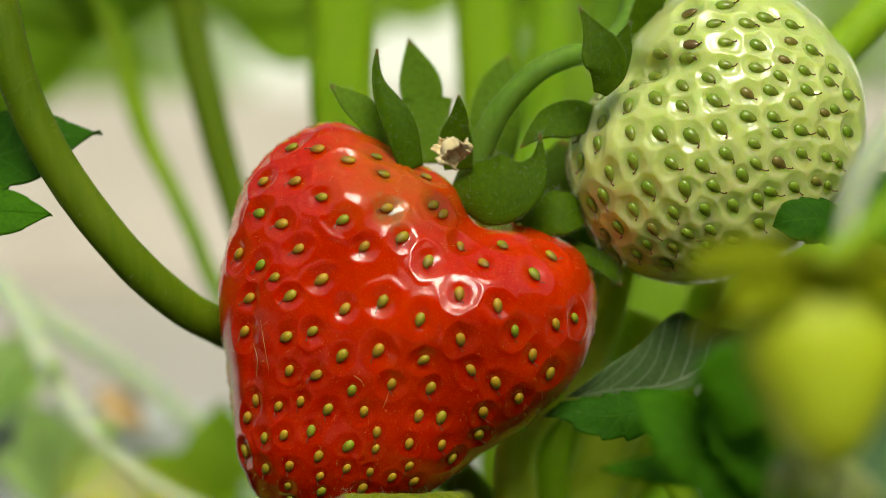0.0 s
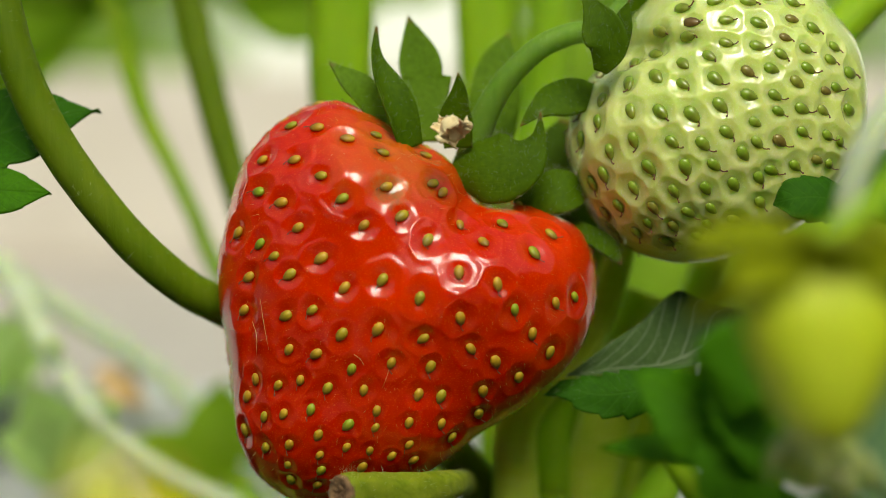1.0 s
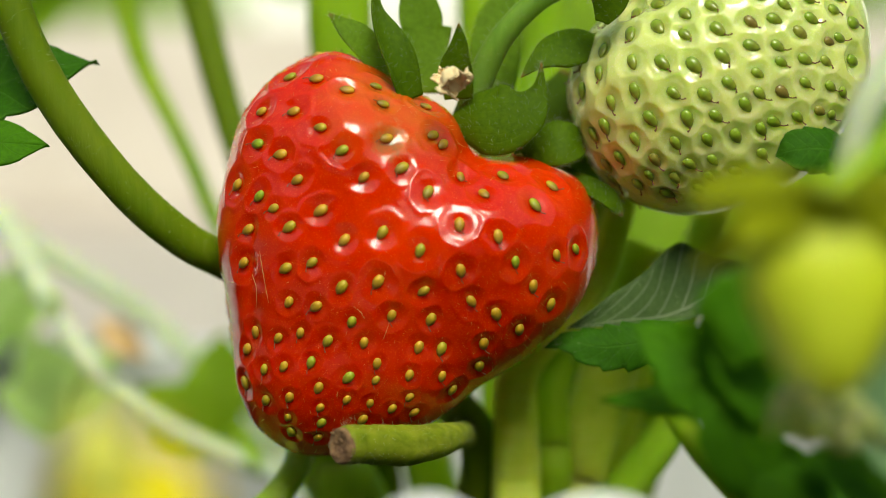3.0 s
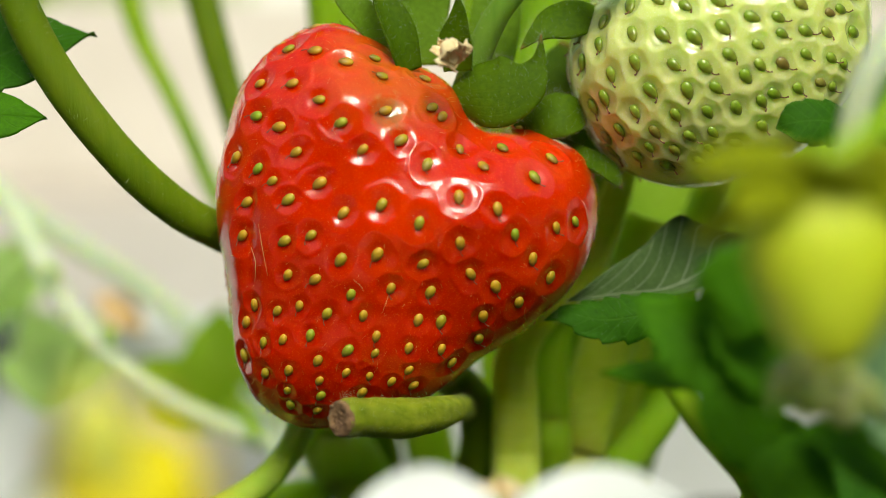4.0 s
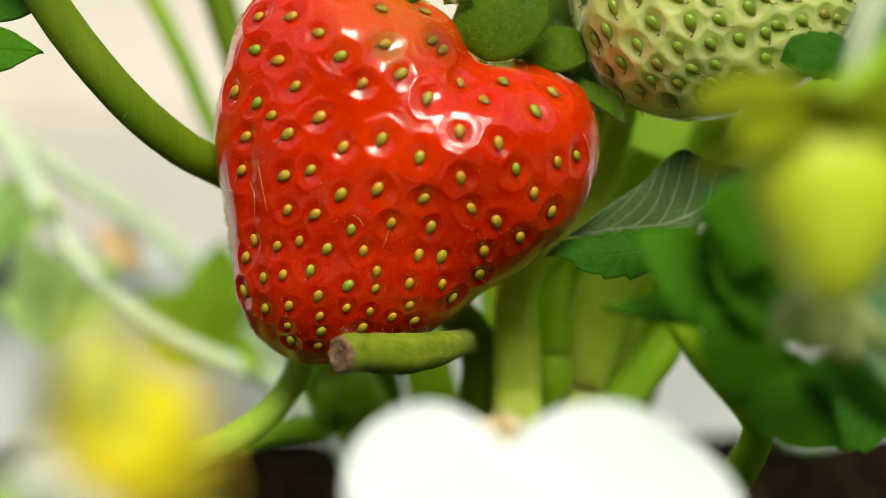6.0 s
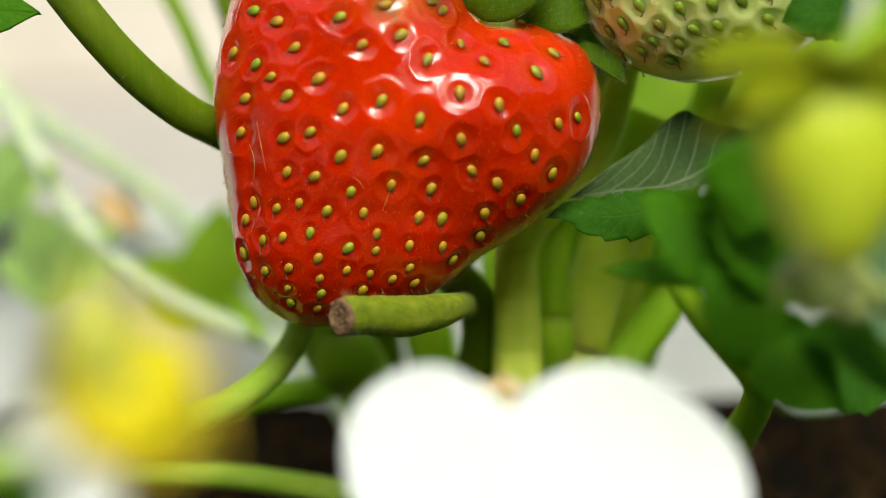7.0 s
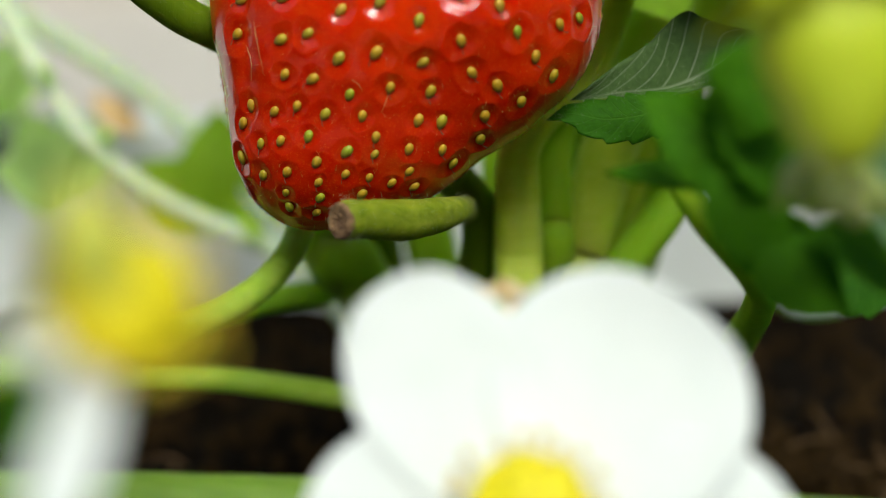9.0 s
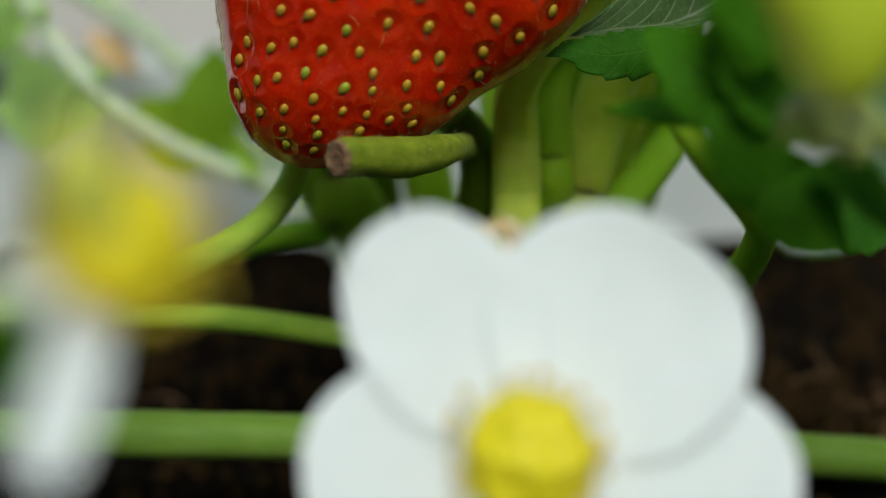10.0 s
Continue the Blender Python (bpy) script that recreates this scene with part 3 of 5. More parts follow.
    for n, (c, s) in enumerate(zip(chosen, size)):
        N = nor[c]
        T = body[c] - cal
        T = T - N * T.dot(N) + rng.normal(0, 0.12 * np.linalg.norm(T), 3)
        T = T - N * T.dot(N)
        T /= np.linalg.norm(T)
        X = np.cross(T, N)
        at = (skin[c] + N * proud * s + C) * MM
        g = 0.35 + 0.65 * min(1.0, s)
        g *= rng.uniform(0.88, 1.1)
        M = Matrix(((X[0] * g, T[0] * g, N[0] * g, at[0]), (X[1] * g, T[1] * g, N[1] * g, at[1]), (X[2] * g, T[2] * g, N[2] * g, at[2]), (0, 0, 0, 1)))
        ob = new("seed", seed_me)
        ob.parent = parent
        ob.matrix_parent_inverse = Matrix.Translation(-parent.location)
        ob.matrix_basis = M
        if styles and rng.rand() < styled:
            st = new("style", styles[rng.randint(len(styles))])
            st.parent = ob
    return me_ob


# ---- terrace, wall, planter and soil ----
def slab(name, lo, hi, material, label, parent=None, bevel=0.0, category=""):
    bm = bmesh.new()
    bmesh.ops.create_cube(bm, size=1.0)
    for q in bm.verts:
        q.co = Vector([lo[k] + (q.co[k] + 0.5) * (hi[k] - lo[k]) for k in range(3)])
    if bevel:
        bmesh.ops.bevel(bm, geom=bm.edges[:], offset=bevel, segments=3, affect="EDGES")
    return part(name, bm, material, parent, label, smooth=False)


ground = slab("ground", (-200000, -200000, -400), (200000, 200000, -180), PAVING, "pale sandy terrace paving")
tagged(ground, category="ground", kind="structure")
garden_wall = slab("garden_wall", (-9000, 3000, -180), (9000, 3200, 175), RENDERED, "low cream rendered garden wall", bevel=12)
tagged(garden_wall, category="wall", kind="structure")

planter = thing("planter", (0, 200, -180), "white plastic trough planter filled with dark soil", "planter")
WALL = 8
slab("back_wall", (-420, 356, -180), (420, 356 + WALL, 40), PLASTIC, "", planter, 2.5)
slab("front_wall", (-420, 30, -180), (420, 30 + WALL, 12), PLASTIC, "", planter, 2.5)
slab("side_wall", (-420, 30 + WALL + 0.5, -180), (-420 + WALL, 355.5, 36), PLASTIC, "", planter, 2.5)
slab("side_wall", (420 - WALL, 30 + WALL + 0.5, -180), (420, 355.5, 36), PLASTIC, "", planter, 2.5)
slab("floor_plate", (-411, 39, -178), (411, 355, -170), PLASTIC, "", planter, 1.0)


def soil_height(x, y):
    p = Vector((x * 0.02, y * 0.02, 0))
    return 5.0 * noise.fractal(p, 0.9, 2.1, 5) + 1.2 * noise.noise(p * 9)


nx, ny = 300, 160
gx, gy = np.linspace(-411, 411, nx), np.linspace(39, 355, ny)
sv = [(x, y, soil_height(x, y) - 3) for y in gy for x in gx]
sf = [(j * nx + i, j * nx + i + 1, (j + 1) * nx + i + 1, (j + 1) * nx + i) for j in range(ny - 1) for i in range(nx - 1)]
soil = tagged(mesh_part("soil", sv, sf, SOIL, None, "dark damp potting soil in the planter"), category="soil", kind="structure")

rng = np.random.RandomState(11)
cv, cf = ico(2)
vs, fs = [], []
for n in range(2600):
    near_clump = n < 700
    x, y = (rng.normal(58, 8), rng.normal(250, 7)) if near_clump else (rng.uniform(-160, 180), rng.uniform(180, 352))
    y = min(y, 350)
    s = rng.uniform(0.5, 1.8) * (1.0 if near_clump else 1.2)
    z = soil_height(x, y) - 3 + (rng.uniform(0, 8) * max(0, 1 - math.hypot(x - 58, y - 250) / 18) if near_clump else 0) + s * 0.3
    lump = cv * (1 + rng.uniform(-0.35, 0.35, (len(cv), 1))) * s * rng.uniform(0.6, 1.2, 3)
    fs.append(cf + len(vs) * len(cv))
    vs.append(lump + np.array((x, y, z)))
tagged(mesh_part("soil_crumbs", np.vstack(vs), np.vstack(fs), CRUMB, None, "loose brown crumbs of soil", smooth=False), category="soil", kind="stuff")
vs, fs, k = [], [], 0
for n in range(90):
    x, y = (rng.normal(58, 16), rng.normal(255, 14)) if n < 45 else (rng.uniform(-150, 170), rng.uniform(190, 345))
    y = min(y, 348)
    z = soil_height(x, y) - 2
    a = rng.uniform(0, 6.28)
    L = rng.uniform(3, 11)
    up = rng.uniform(0.0, 0.6)
    mid = (x + math.cos(a) * L * 0.5 + rng.normal(0, 1), y + math.sin(a) * L * 0.5, z + L * up * 0.7 + 0.8)
    end = (x + math.cos(a) * L, y + math.sin(a) * L, z + L * up + 0.3)
    v, f = tube(spline([(x, y, z), mid, end], 4), np.linspace(0.22, 0.08, 9), 5, 0.1)
    vs.append(v)
    fs += [tuple(i + k for i in q) for q in f]
    k += len(v)
tagged(mesh_part("root_fibres", np.vstack(vs), fs, FIBRE, None, "thin dry brown root fibres on the soil"), category="debris", kind="stuff")

# ---- shrubs beyond the wall ----
def shrub(at, width, height, seed, count=1500):
    rng = np.random.RandomState(seed)
    e = thing("shrub", at, "leafy light green garden shrub behind the wall", "shrub", "shrubs behind the wall")
    x, y, z = at
    stalk("trunk", [(x, y, z), (x + 20, y, z + height * 0.25), (x - 10, y + 20, z + height * 0.5)], [28, 22, 12], BARK, e, sides=8, n=3)
    vs, fs = [], []
    for n in range(count):
        d = rng.normal(0, 1, 3)
        d /= np.linalg.norm(d)
        q = rng.uniform(0.35, 1.0) ** 0.5 * (1 + 0.25 * math.sin(3 * d[0] * 4 + seed) * math.sin(d[2] * 7))
        p = np.array((x + d[0] * width * q, y + d[1] * width * 0.7 * q, z + height * 0.6 + d[2] * height * 0.5 * q))
        a = rng.normal(0, 1, 3)
        a /= np.linalg.norm(a)
        b = np.cross(a, rng.normal(0, 1, 3))
        b /= np.linalg.norm(b)
        L = rng.uniform(35, 70)
        k = len(vs)
        c = np.cross(a, b)
        vs += [p, p + a * L * 0.5 + b * L * 0.3 + c * 4, p + a * L, p + a * L * 0.5 - b * L * 0.3 + c * 4, p + a * L * 0.5]
        fs += [(k, k + 1, k + 4), (k + 1, k + 2, k + 4), (k + 2, k + 3, k + 4), (k + 3, k, k + 4)]
    mesh_part("crown", vs, fs, SHRUB, e, smooth=False)


shrub((-900, 3700, -180), 520, 1500, 3)
shrub((-820, 3350, -180), 330, 740, 15, 900)
shrub((-640, 3400, -180), 230, 700, 17, 900)
shrub((330, 3400, -180), 200, 700, 19, 700)
shrub((640, 3350, -180), 320, 760, 21, 900)
shrub((1000, 3350, -180), 330, 700, 23, 900)
shrub((760, 3900, -180), 560, 1500, 7)
shrub((-1700, 4000, -180), 560, 1700, 9)
shrub((1700, 4300, -180), 560, 1600, 13)

# ---- added white backdrop wall that stands in for bright sky behind the shrubs ----
house_wall = slab("house_wall", (-7000, 7000, -180), (7000, 7300, 3200), BACKDROP_WHITE, "bright white backdrop wall added far behind for the sky gaps", bevel=10)
tagged(house_wall, category="wall", kind="structure")


# ---- unseen hedges, added to keep low sky light and reflections off the fruit ----
def hedge(name, lo, hi, seed):
    rng = np.random.RandomState(seed)
    core = slab(name, lo, hi, HEDGE, "dense dark green hedge out of view, added to block low sky light", bevel=60)
    tagged(core, category="hedge", kind="structure")
    vs, fs = [], []
    lo, hi = np.array(lo, float), np.array(hi, float)
    for n in range(2500):
        p = rng.uniform(lo, hi)
        k = rng.randint(3)
        p[k] = hi[k] if rng.rand() < 0.5 or k == 2 else lo[k]
        a, b = rng.normal(0, 1, 3), rng.normal(0, 1, 3)
        a /= np.linalg.norm(a)
        b = np.cross(a, b)
        b /= np.linalg.norm(b)
        L = rng.uniform(40, 80)
        q = len(vs)
        vs += [p, p + a * L * 0.5 + b * L * 0.25, p + a * L, p + a * L * 0.5 - b * L * 0.25]
        fs += [(q, q + 1, q + 2), (q, q + 2, q + 3)]
    tagged(mesh_part("hedge_leaves", vs, fs, HEDGE, core, smooth=False), kind="stuff")


hedge("hedge_back", (-2600, -1900, -180), (2600, -1300, 900), 1)
hedge("hedge_left", (-2600, -1250, -180), (-2000, 2500, 700), 2)
hedge("hedge_right", (2000, -1250, -180), (2600, 2500, 700), 3)

# ---- ripe strawberry ----
RED_SEEDS_A = [
    (-16.7, 17.6), (-12.6, 17.7), (-9.3, 15.9), (-16.9, 13.9), (-14.0, 12.7), (-6.8, 13.4), (-1.6, 14.6), (3.8, 15.0), (4.9, 13.8), (0.1, 11.4), 
    (-12.0, 10.0), (-19.5, 9.0), (-16.5, 7.9), (-4.3, 10.3), (3.1, 8.8), (6.9, 10.3), (9.4, 8.5), (11.8, 10.4), (15.4, 7.1), (-9.2, 6.6), 
    (-12.8, 4.6), (-18.0, 3.9), (-6.4, 3.3), (-2.1, 4.3), (2.1, 2.2), (6.7, 5.1), (11.0, 3.8), (18.0, 1.1), (20.5, 1.6), (13.1, 0.6), 
    (-18.6, -0.1), (-13.3, -0.1), (-10.2, 0.6), (-6.7, -2.2), (-2.7, -1.5), (2.6, -2.7), (6.9, -0.2), (15.2, -2.3), (17.5, -5.0), (8.0, -4.0), 
]
RED_SEEDS_B = [
    (10.9, -5.6), (3.5, -6.0), (-1.1, -5.5), (-5.7, -6.3), (-9.7, -4.4), (-13.0, -4.1), (-11.7, -7.7), (-14.4, -8.6), (-17.3, -8.3), (-18.4, -10.4), 
    (-4.3, -8.8), (-8.5, -8.5), (2.0, -9.3), (4.6, -9.7), (9.6, -9.2), (13.7, -7.8), (9.1, -12.3), (-2.8, -11.1), (-10.4, -11.1), (-13.8, -11.9), 
    (-16.2, -12.4), (-6.1, -12.9), (-3.0, -13.3), (1.0, -12.7), (4.7, -13.1), (-9.6, -14.1), (-13.1, -15.5), (-16.3, -16.4), (-6.3, -15.7), (0.9, -15.5), 
    (1.4, -17.6), (-3.7, -16.2), (-9.6, -16.8), (-19.1, -14.8), (-13.4, -18.3), (-9.6, -18.8), (-1.1, -16.9), (17.7, 9.0), (-2.0, 18.7), (-6.3, 20.2), 
]
RED_SEEDS_C = [
    (2.9, 18.3), (-10.0, 21.5), (-13.3, 21.8), (-2.9, 20.6), (-13.2, -20.3), (-10.0, -20.9), (-14.7, 6.6), (5.9, -15.2), (-4.7, -18.5), 
]

RIPE_CENTRE = (-4.8, 203.0, 76.8)
RIPE_RADII = [22.4, 22.3, 22.9, 24.2, 26.3, 27.7, 27.6, 26.1, 24.0, 22.4, 21.1, 19.8, 18.7, 18.8, 19.5, 20.4, 21.6, 22.6, 23.4, 23.9, 23.4, 21.1, 18.6, 16.1, 15.8, 17.9, 19.2, 20.4, 23.1, 25.9, 26.4, 26.3, 25.5, 24.3, 23.3, 22.7]
ripe = thing("strawberry", (RIPE_CENTRE[0], RIPE_CENTRE[1], RIPE_CENTRE[2] - 24), "glossy ripe red heart-shaped strawberry with yellow seeds, hanging", "strawberry", "strawberries")
ripe_seed = seed_mesh("ripe_seed", 1.75, 1.2, 0.75, SEED_RIPE, 0.2)
ripe_styles = [style_mesh("ripe_style", [(0, 0.7, 0.1), (0.1, 1.1, 0.15), (-0.1, 1.5, 0.3)], 0.05, 0.07),
               style_mesh("ripe_style", [(0, 0.7, 0.1), (-0.2, 1.0, 0.3), (-0.5, 1.2, 0.5)], 0.05, 0.08)]
fruit(ripe, RIPE_CENTRE, RIPE_RADII, 16.0, RED_SEEDS_A + RED_SEEDS_B + RED_SEEDS_C, (6.0, -4.0, 15.0),
      [(7.6, 11.0, 2.4, 4.0, -0.5), (11.5, 5.0, 7.0, 6.0, 1.7), (3.0, 9.5, 7.5, 3.0, -0.3), (2.0, 1.0, 9.0, 4.0, 0.9), (-6.0, 15.0, 6.0, 4.0, 0.8), (-17.3, -3.0, 1.0, 9.0, -0.7), (-4.0, -9.0, 14.0, 3.0, -0.6),
       (-2.0, 13.5, 2.0, 1.6, -0.7), (3.6, 13.0, 2.4, 1.4, -0.6)],
      RED_FLESH, ripe_seed, ripe_styles, 0.24, 0.042, 3.2, 0.44, 2.3, 0.36, lip=0.05, proud=0.20, styled=0.6)

for child in ripe.children:
    if child.name.startswith("flesh"):
        fuzz(child, 2600, 0.75, GOLD_HAIR, 0.011, (0, 0, -0.5), seed=9)


def thread(parent, points, surface, radius=0.032):
    """A fine dry thread that lies on the front of a fruit; points: (x, z)."""
    co = np.empty(len(surface.data.vertices) * 3)
    surface.data.vertices.foreach_get("co", co)
    co = co.reshape(-1, 3) / MM
    front = co[co[:, 1] < RIPE_CENTRE[1]]
    way = [front[np.argmin((front[:, 0] - x) ** 2 + (front[:, 2] - z) ** 2)] - np.array((0, 0.12, 0)) for x, z in points]
    stalk("thread", way, [radius * 0.6, radius, radius * 0.5], GOLD_HAIR, parent, "fine dry thread on the skin", sides=5, n=5)


skin = next(q for q in ripe.children if q.name.startswith("flesh"))
for points in [[(-21.1, 78.4), (-20.8, 75.8), (-20.1, 72.5)], [(-10.1, 72.5), (-9.5, 71.9), (-9.0, 71.2)], [(-6.1, 70.6), (-6.5, 69.6), (-7.0, 68.5)], [(-22.3, 75.5), (-21.7, 73.8), (-21.9, 71.5)]]:
    thread(ripe, points, skin)
# ---- unripe strawberry ----
GRN_SEEDS_A = [
    (-4.9, 15.0), (-0.7, 15.8), (-2.2, 13.3), (-5.9, 12.5), (1.7, 13.3), (4.0, 14.1), (7.2, 13.3), (-1.1, 11.0), (2.7, 10.6), (6.7, 11.1), 
    (9.5, 10.2), (-5.0, 10.8), (-8.4, 9.6), (-8.8, 7.3), (-11.3, 6.5), (-14.0, 5.5), (-5.5, 9.0), (-6.2, 6.0), (-1.3, 8.2), (2.3, 7.9), 
    (5.7, 8.9), (8.3, 7.7), (12.3, 8.0), (11.5, 6.5), (14.4, 5.0), (-3.2, 6.9), (1.2, 4.9), (3.9, 5.3), (8.5, 5.3), (5.1, 6.9), 
    (-12.2, 3.8), (-9.1, 4.6), (-15.2, 1.9), (-6.3, 3.5), (-2.6, 4.1), (7.0, 3.7), (10.7, 2.6), (12.1, 3.1), (-12.2, 0.4), (-8.9, 0.3), 
]
GRN_SEEDS_B = [
    (-5.2, -0.0), (-2.1, 1.1), (1.2, 2.3), (4.3, 2.1), (4.8, 0.3), (7.7, 0.6), (10.4, 0.4), (14.5, 0.5), (-15.8, -0.9), (-17.4, 0.5), 
    (-17.7, -3.0), (-11.8, -3.1), (-7.6, -3.2), (-4.0, -3.4), (-1.2, -2.1), (2.0, -0.9), (7.9, -2.0), (11.1, -2.6), (12.8, -3.3), (2.4, -3.2), 
    (5.1, -3.2), (0.7, -4.6), (-2.6, -5.9), (-5.9, -6.1), (-10.0, -6.2), (-14.4, -4.5), (-15.0, -7.3), (-16.2, -8.5), (-11.6, -8.7), (-7.0, -9.1), 
    (-3.4, -8.8), (-0.0, -8.2), (2.8, -7.4), (4.3, -6.6), (7.1, -6.0), (9.9, -5.4), (11.7, -6.0), (-13.2, -11.2), (-14.4, -12.2), (-9.2, -11.1), 
]
GRN_SEEDS_C = [
    (-5.2, -11.6), (-2.5, -11.1), (-9.6, -13.0), (-6.6, -13.3), (-2.8, -13.1), (-3.7, -14.6), (-7.3, -15.4), (-13.3, -14.2), (-10.7, -14.3), (0.4, -12.5), 
    (-0.4, -14.9), (3.3, -10.4), (-18.6, -4.4), 
]

UNRIPE_CENTRE = (33.8, 206.0, 99.7)
UNRIPE_RADII = [18.0, 18.9, 19.3, 19.5, 19.9, 20.0, 19.7, 19.1, 18.5, 18.0, 17.6, 17.4, 17.2, 17.1, 17.1, 17.2, 17.6, 17.8, 17.9, 18.0, 18.3, 18.6, 18.7, 18.9, 19.2, 19.1, 19.2, 19.0, 18.5, 17.6, 16.8, 16.0, 15.0, 14.7, 15.5, 16.8]
unripe = thing("strawberry", (UNRIPE_CENTRE[0], UNRIPE_CENTRE[1], UNRIPE_CENTRE[2] - 18), "unripe pale green strawberry with dark green seeds", "strawberry", "strawberries")
green_seed = seed_mesh("green_seed", 2.25, 1.5, 0.9, SEED_GREEN, 0.5)
green_styles = [style_mesh("green_style", [(0, 0.95, 0.15), (0.05, 1.3, 0.3), (0.0, 1.55, 0.55)], 0.085, 0.14),
                style_mesh("green_style", [(0, 0.95, 0.15), (-0.1, 1.35, 0.3), (-0.35, 1.6, 0.5), (-0.55, 1.7, 0.6)], 0.085, 0.14),
                style_mesh("green_style", [(0, 0.95, 0.15), (0.1, 1.25, 0.25), (0.4, 1.4, 0.4)], 0.085, 0.13)]
fruit(unripe, UNRIPE_CENTRE, UNRIPE_RADII, 15.5, GRN_SEEDS_A + GRN_SEEDS_B + GRN_SEEDS_C, (-12.5, -3.0, 9.5),
      [(-10.0, 8.0, 5.5, 1.4, -2.3), (-3.0, -2.0, 8.0, 8.0, 1.0)],
      GREEN_FLESH, green_seed, green_styles, 0.30, 0.20, 3.2, 0.54, 2.0, 0.42, rng_seed=8, lip=0.0, proud=0.22, styled=0.8)
for child in unripe.children:
    if child.name.startswith("flesh"):
        fuzz(child, 1400, 0.6, HAIR, 0.010, seed=10)


# ---- calyx and stalk of the ripe strawberry ----
def sepal(parent, spine, halves, facing, material, hair=80, seed=0, **kw):
    ob = sheet("sepal", spine, halves, facing, material, parent, seed=seed, **kw)
    fuzz(ob, hair, 0.9, thick=0.013, lean=(0, -0.3, 0.3), seed=seed + 30)
    rim_hairs(ob, 44, 14, 150, 0.75, seed=seed + 60)
    return ob


sepal(ripe, [(-5.0, 202.0, 96.3), (-7.9, 201.0, 100.3), (-10.4, 200.5, 103.3), (-13.6, 201.0, 105.9)], [1.2, 2.0, 1.9, 0.03], (0.4, -0.85, 0.35), SEPAL_LIGHT, cup=0.6, wave=0.08, seed=1)
sepal(ripe, [(-3.8, 197.0, 95.7), (-5.1, 196.5, 99.8), (-6.7, 197.0, 103.4), (-7.8, 198.0, 106.5), (-7.8, 199.0, 110.1)], [1.6, 2.15, 1.75, 0.8, 0.03], (0.55, -0.8, 0.1), SEPAL, cup=0.8, wave=0.06, seed=2, hair=160)
sepal(ripe, [(-2.7, 205.0, 96.3), (-2.7, 206.0, 102.2), (-3.1, 206.5, 106.4), (-4.3, 207.0, 111.8)], [(3.2, 2.6), (4.0, 3.3), (3.4, 2.9), 0.03], (0.1, -1, 0.1), SEPAL_LIGHT, cup=0.5, teeth=2, tooth=0.3, wave=0.08, seed=3)
sepal(ripe, [(1.9, 199.0, 95.7), (1.6, 198.0, 99.4), (1.9, 197.5, 101.8), (1.8, 197.0, 104.6)], [1.7, 1.95, 1.2, 0.03], (-0.2, -0.95, 0.1), SEPAL, cup=0.5, wave=0.05, seed=4, hair=120)
sepal(ripe, [(6.0, 209.0, 95.5), (6.7, 210.0, 101.9), (7.2, 211.0, 106.2), (8.4, 212.0, 110.1)], [2.6, 3.3, 2.4, 0.03], (-0.2, -1, 0.1), SEPAL_LIGHT, cup=0.5, wave=0.08, seed=5)
sepal(ripe, [(20.0, 202.0, 102.2), (16.8, 200.0, 102.5), (13.6, 199.0, 101.7), (11.2, 198.0, 100.3), (9.2, 198.0, 98.3)], [1.4, 2.4, 2.5, 1.2, 0.03], (-0.2, -0.85, 0.5), SEPAL, cup=-0.6, wave=0.06, seed=6, hair=140)
sepal(ripe, [(1.1, 200.0, 92.6), (3.7, 198.0, 93.3), (6.8, 196.5, 93.6), (9.8, 196.0, 94.8), (11.3, 196.5, 96.9), (11.6, 197.0, 100.0)], [1.4, 3.8, 4.3, 2.9, 1.0, 0.05], (-0.05, -0.95, 0.3), SEPAL, cup=-0.9, wave=0.12, seed=7, hair=420)
sepal(ripe, [(8.8, 203.0, 90.1), (11.4, 201.0, 90.3), (13.8, 200.0, 90.6), (15.8, 200.5, 90.6), (17.4, 202.0, 90.1)], [1.2, 2.4, 3.0, 2.5, 0.8], (0.1, -0.9, 0.4), SEPAL, cup=-0.5, wave=0.10, seed=8, hair=160)
sepal(ripe, [(11.2, 204.0, 88.3), (15.0, 203.0, 86.3), (18.0, 201.0, 85.0), (20.3, 200.0, 83.5), (21.7, 200.0, 81.6)], [0.8, 1.2, 1.4, 1.3, 0.05], (0.2, -0.75, 0.6), SEPAL, cup=0.3, wave=0.06, seed=9, hair=160)
sepal(ripe, [(12.8, 213.0, 91.0), (14.7, 214.0, 94.6), (16.7, 216.0, 98.6)], [2.5, 3.5, 1.5], (0, -1, 0.2), SEPAL, wave=0.1, seed=10)
sepal(ripe, [(12.3, 216.0, 87.9), (16.1, 218.0, 86.0), (19.8, 221.0, 83.9), (23.5, 224.0, 82.1)], [1.5, 3.2, 2.8, 0.4], (0.1, -0.95, 0.2), SEPAL, wave=0.15, seed=16)
crown_stalk = stalk("stalk", [(2.9, 203.0, 93.2), (4.8, 202.0, 98.7), (7.2, 201.0, 103.2), (11.3, 201.0, 107.4), (15.2, 202.0, 109.3), (19.4, 205.0, 110.3), (23.5, 212.0, 114.1), (26.1, 220.0, 122.0)],
                    [1.82, 1.61, 1.47, 1.40, 1.34, 1.42, 1.59], STEM_CALYX, ripe, "arched green fruit stalk", n=12)
fuzz(crown_stalk, 500, 0.7, seed=7)
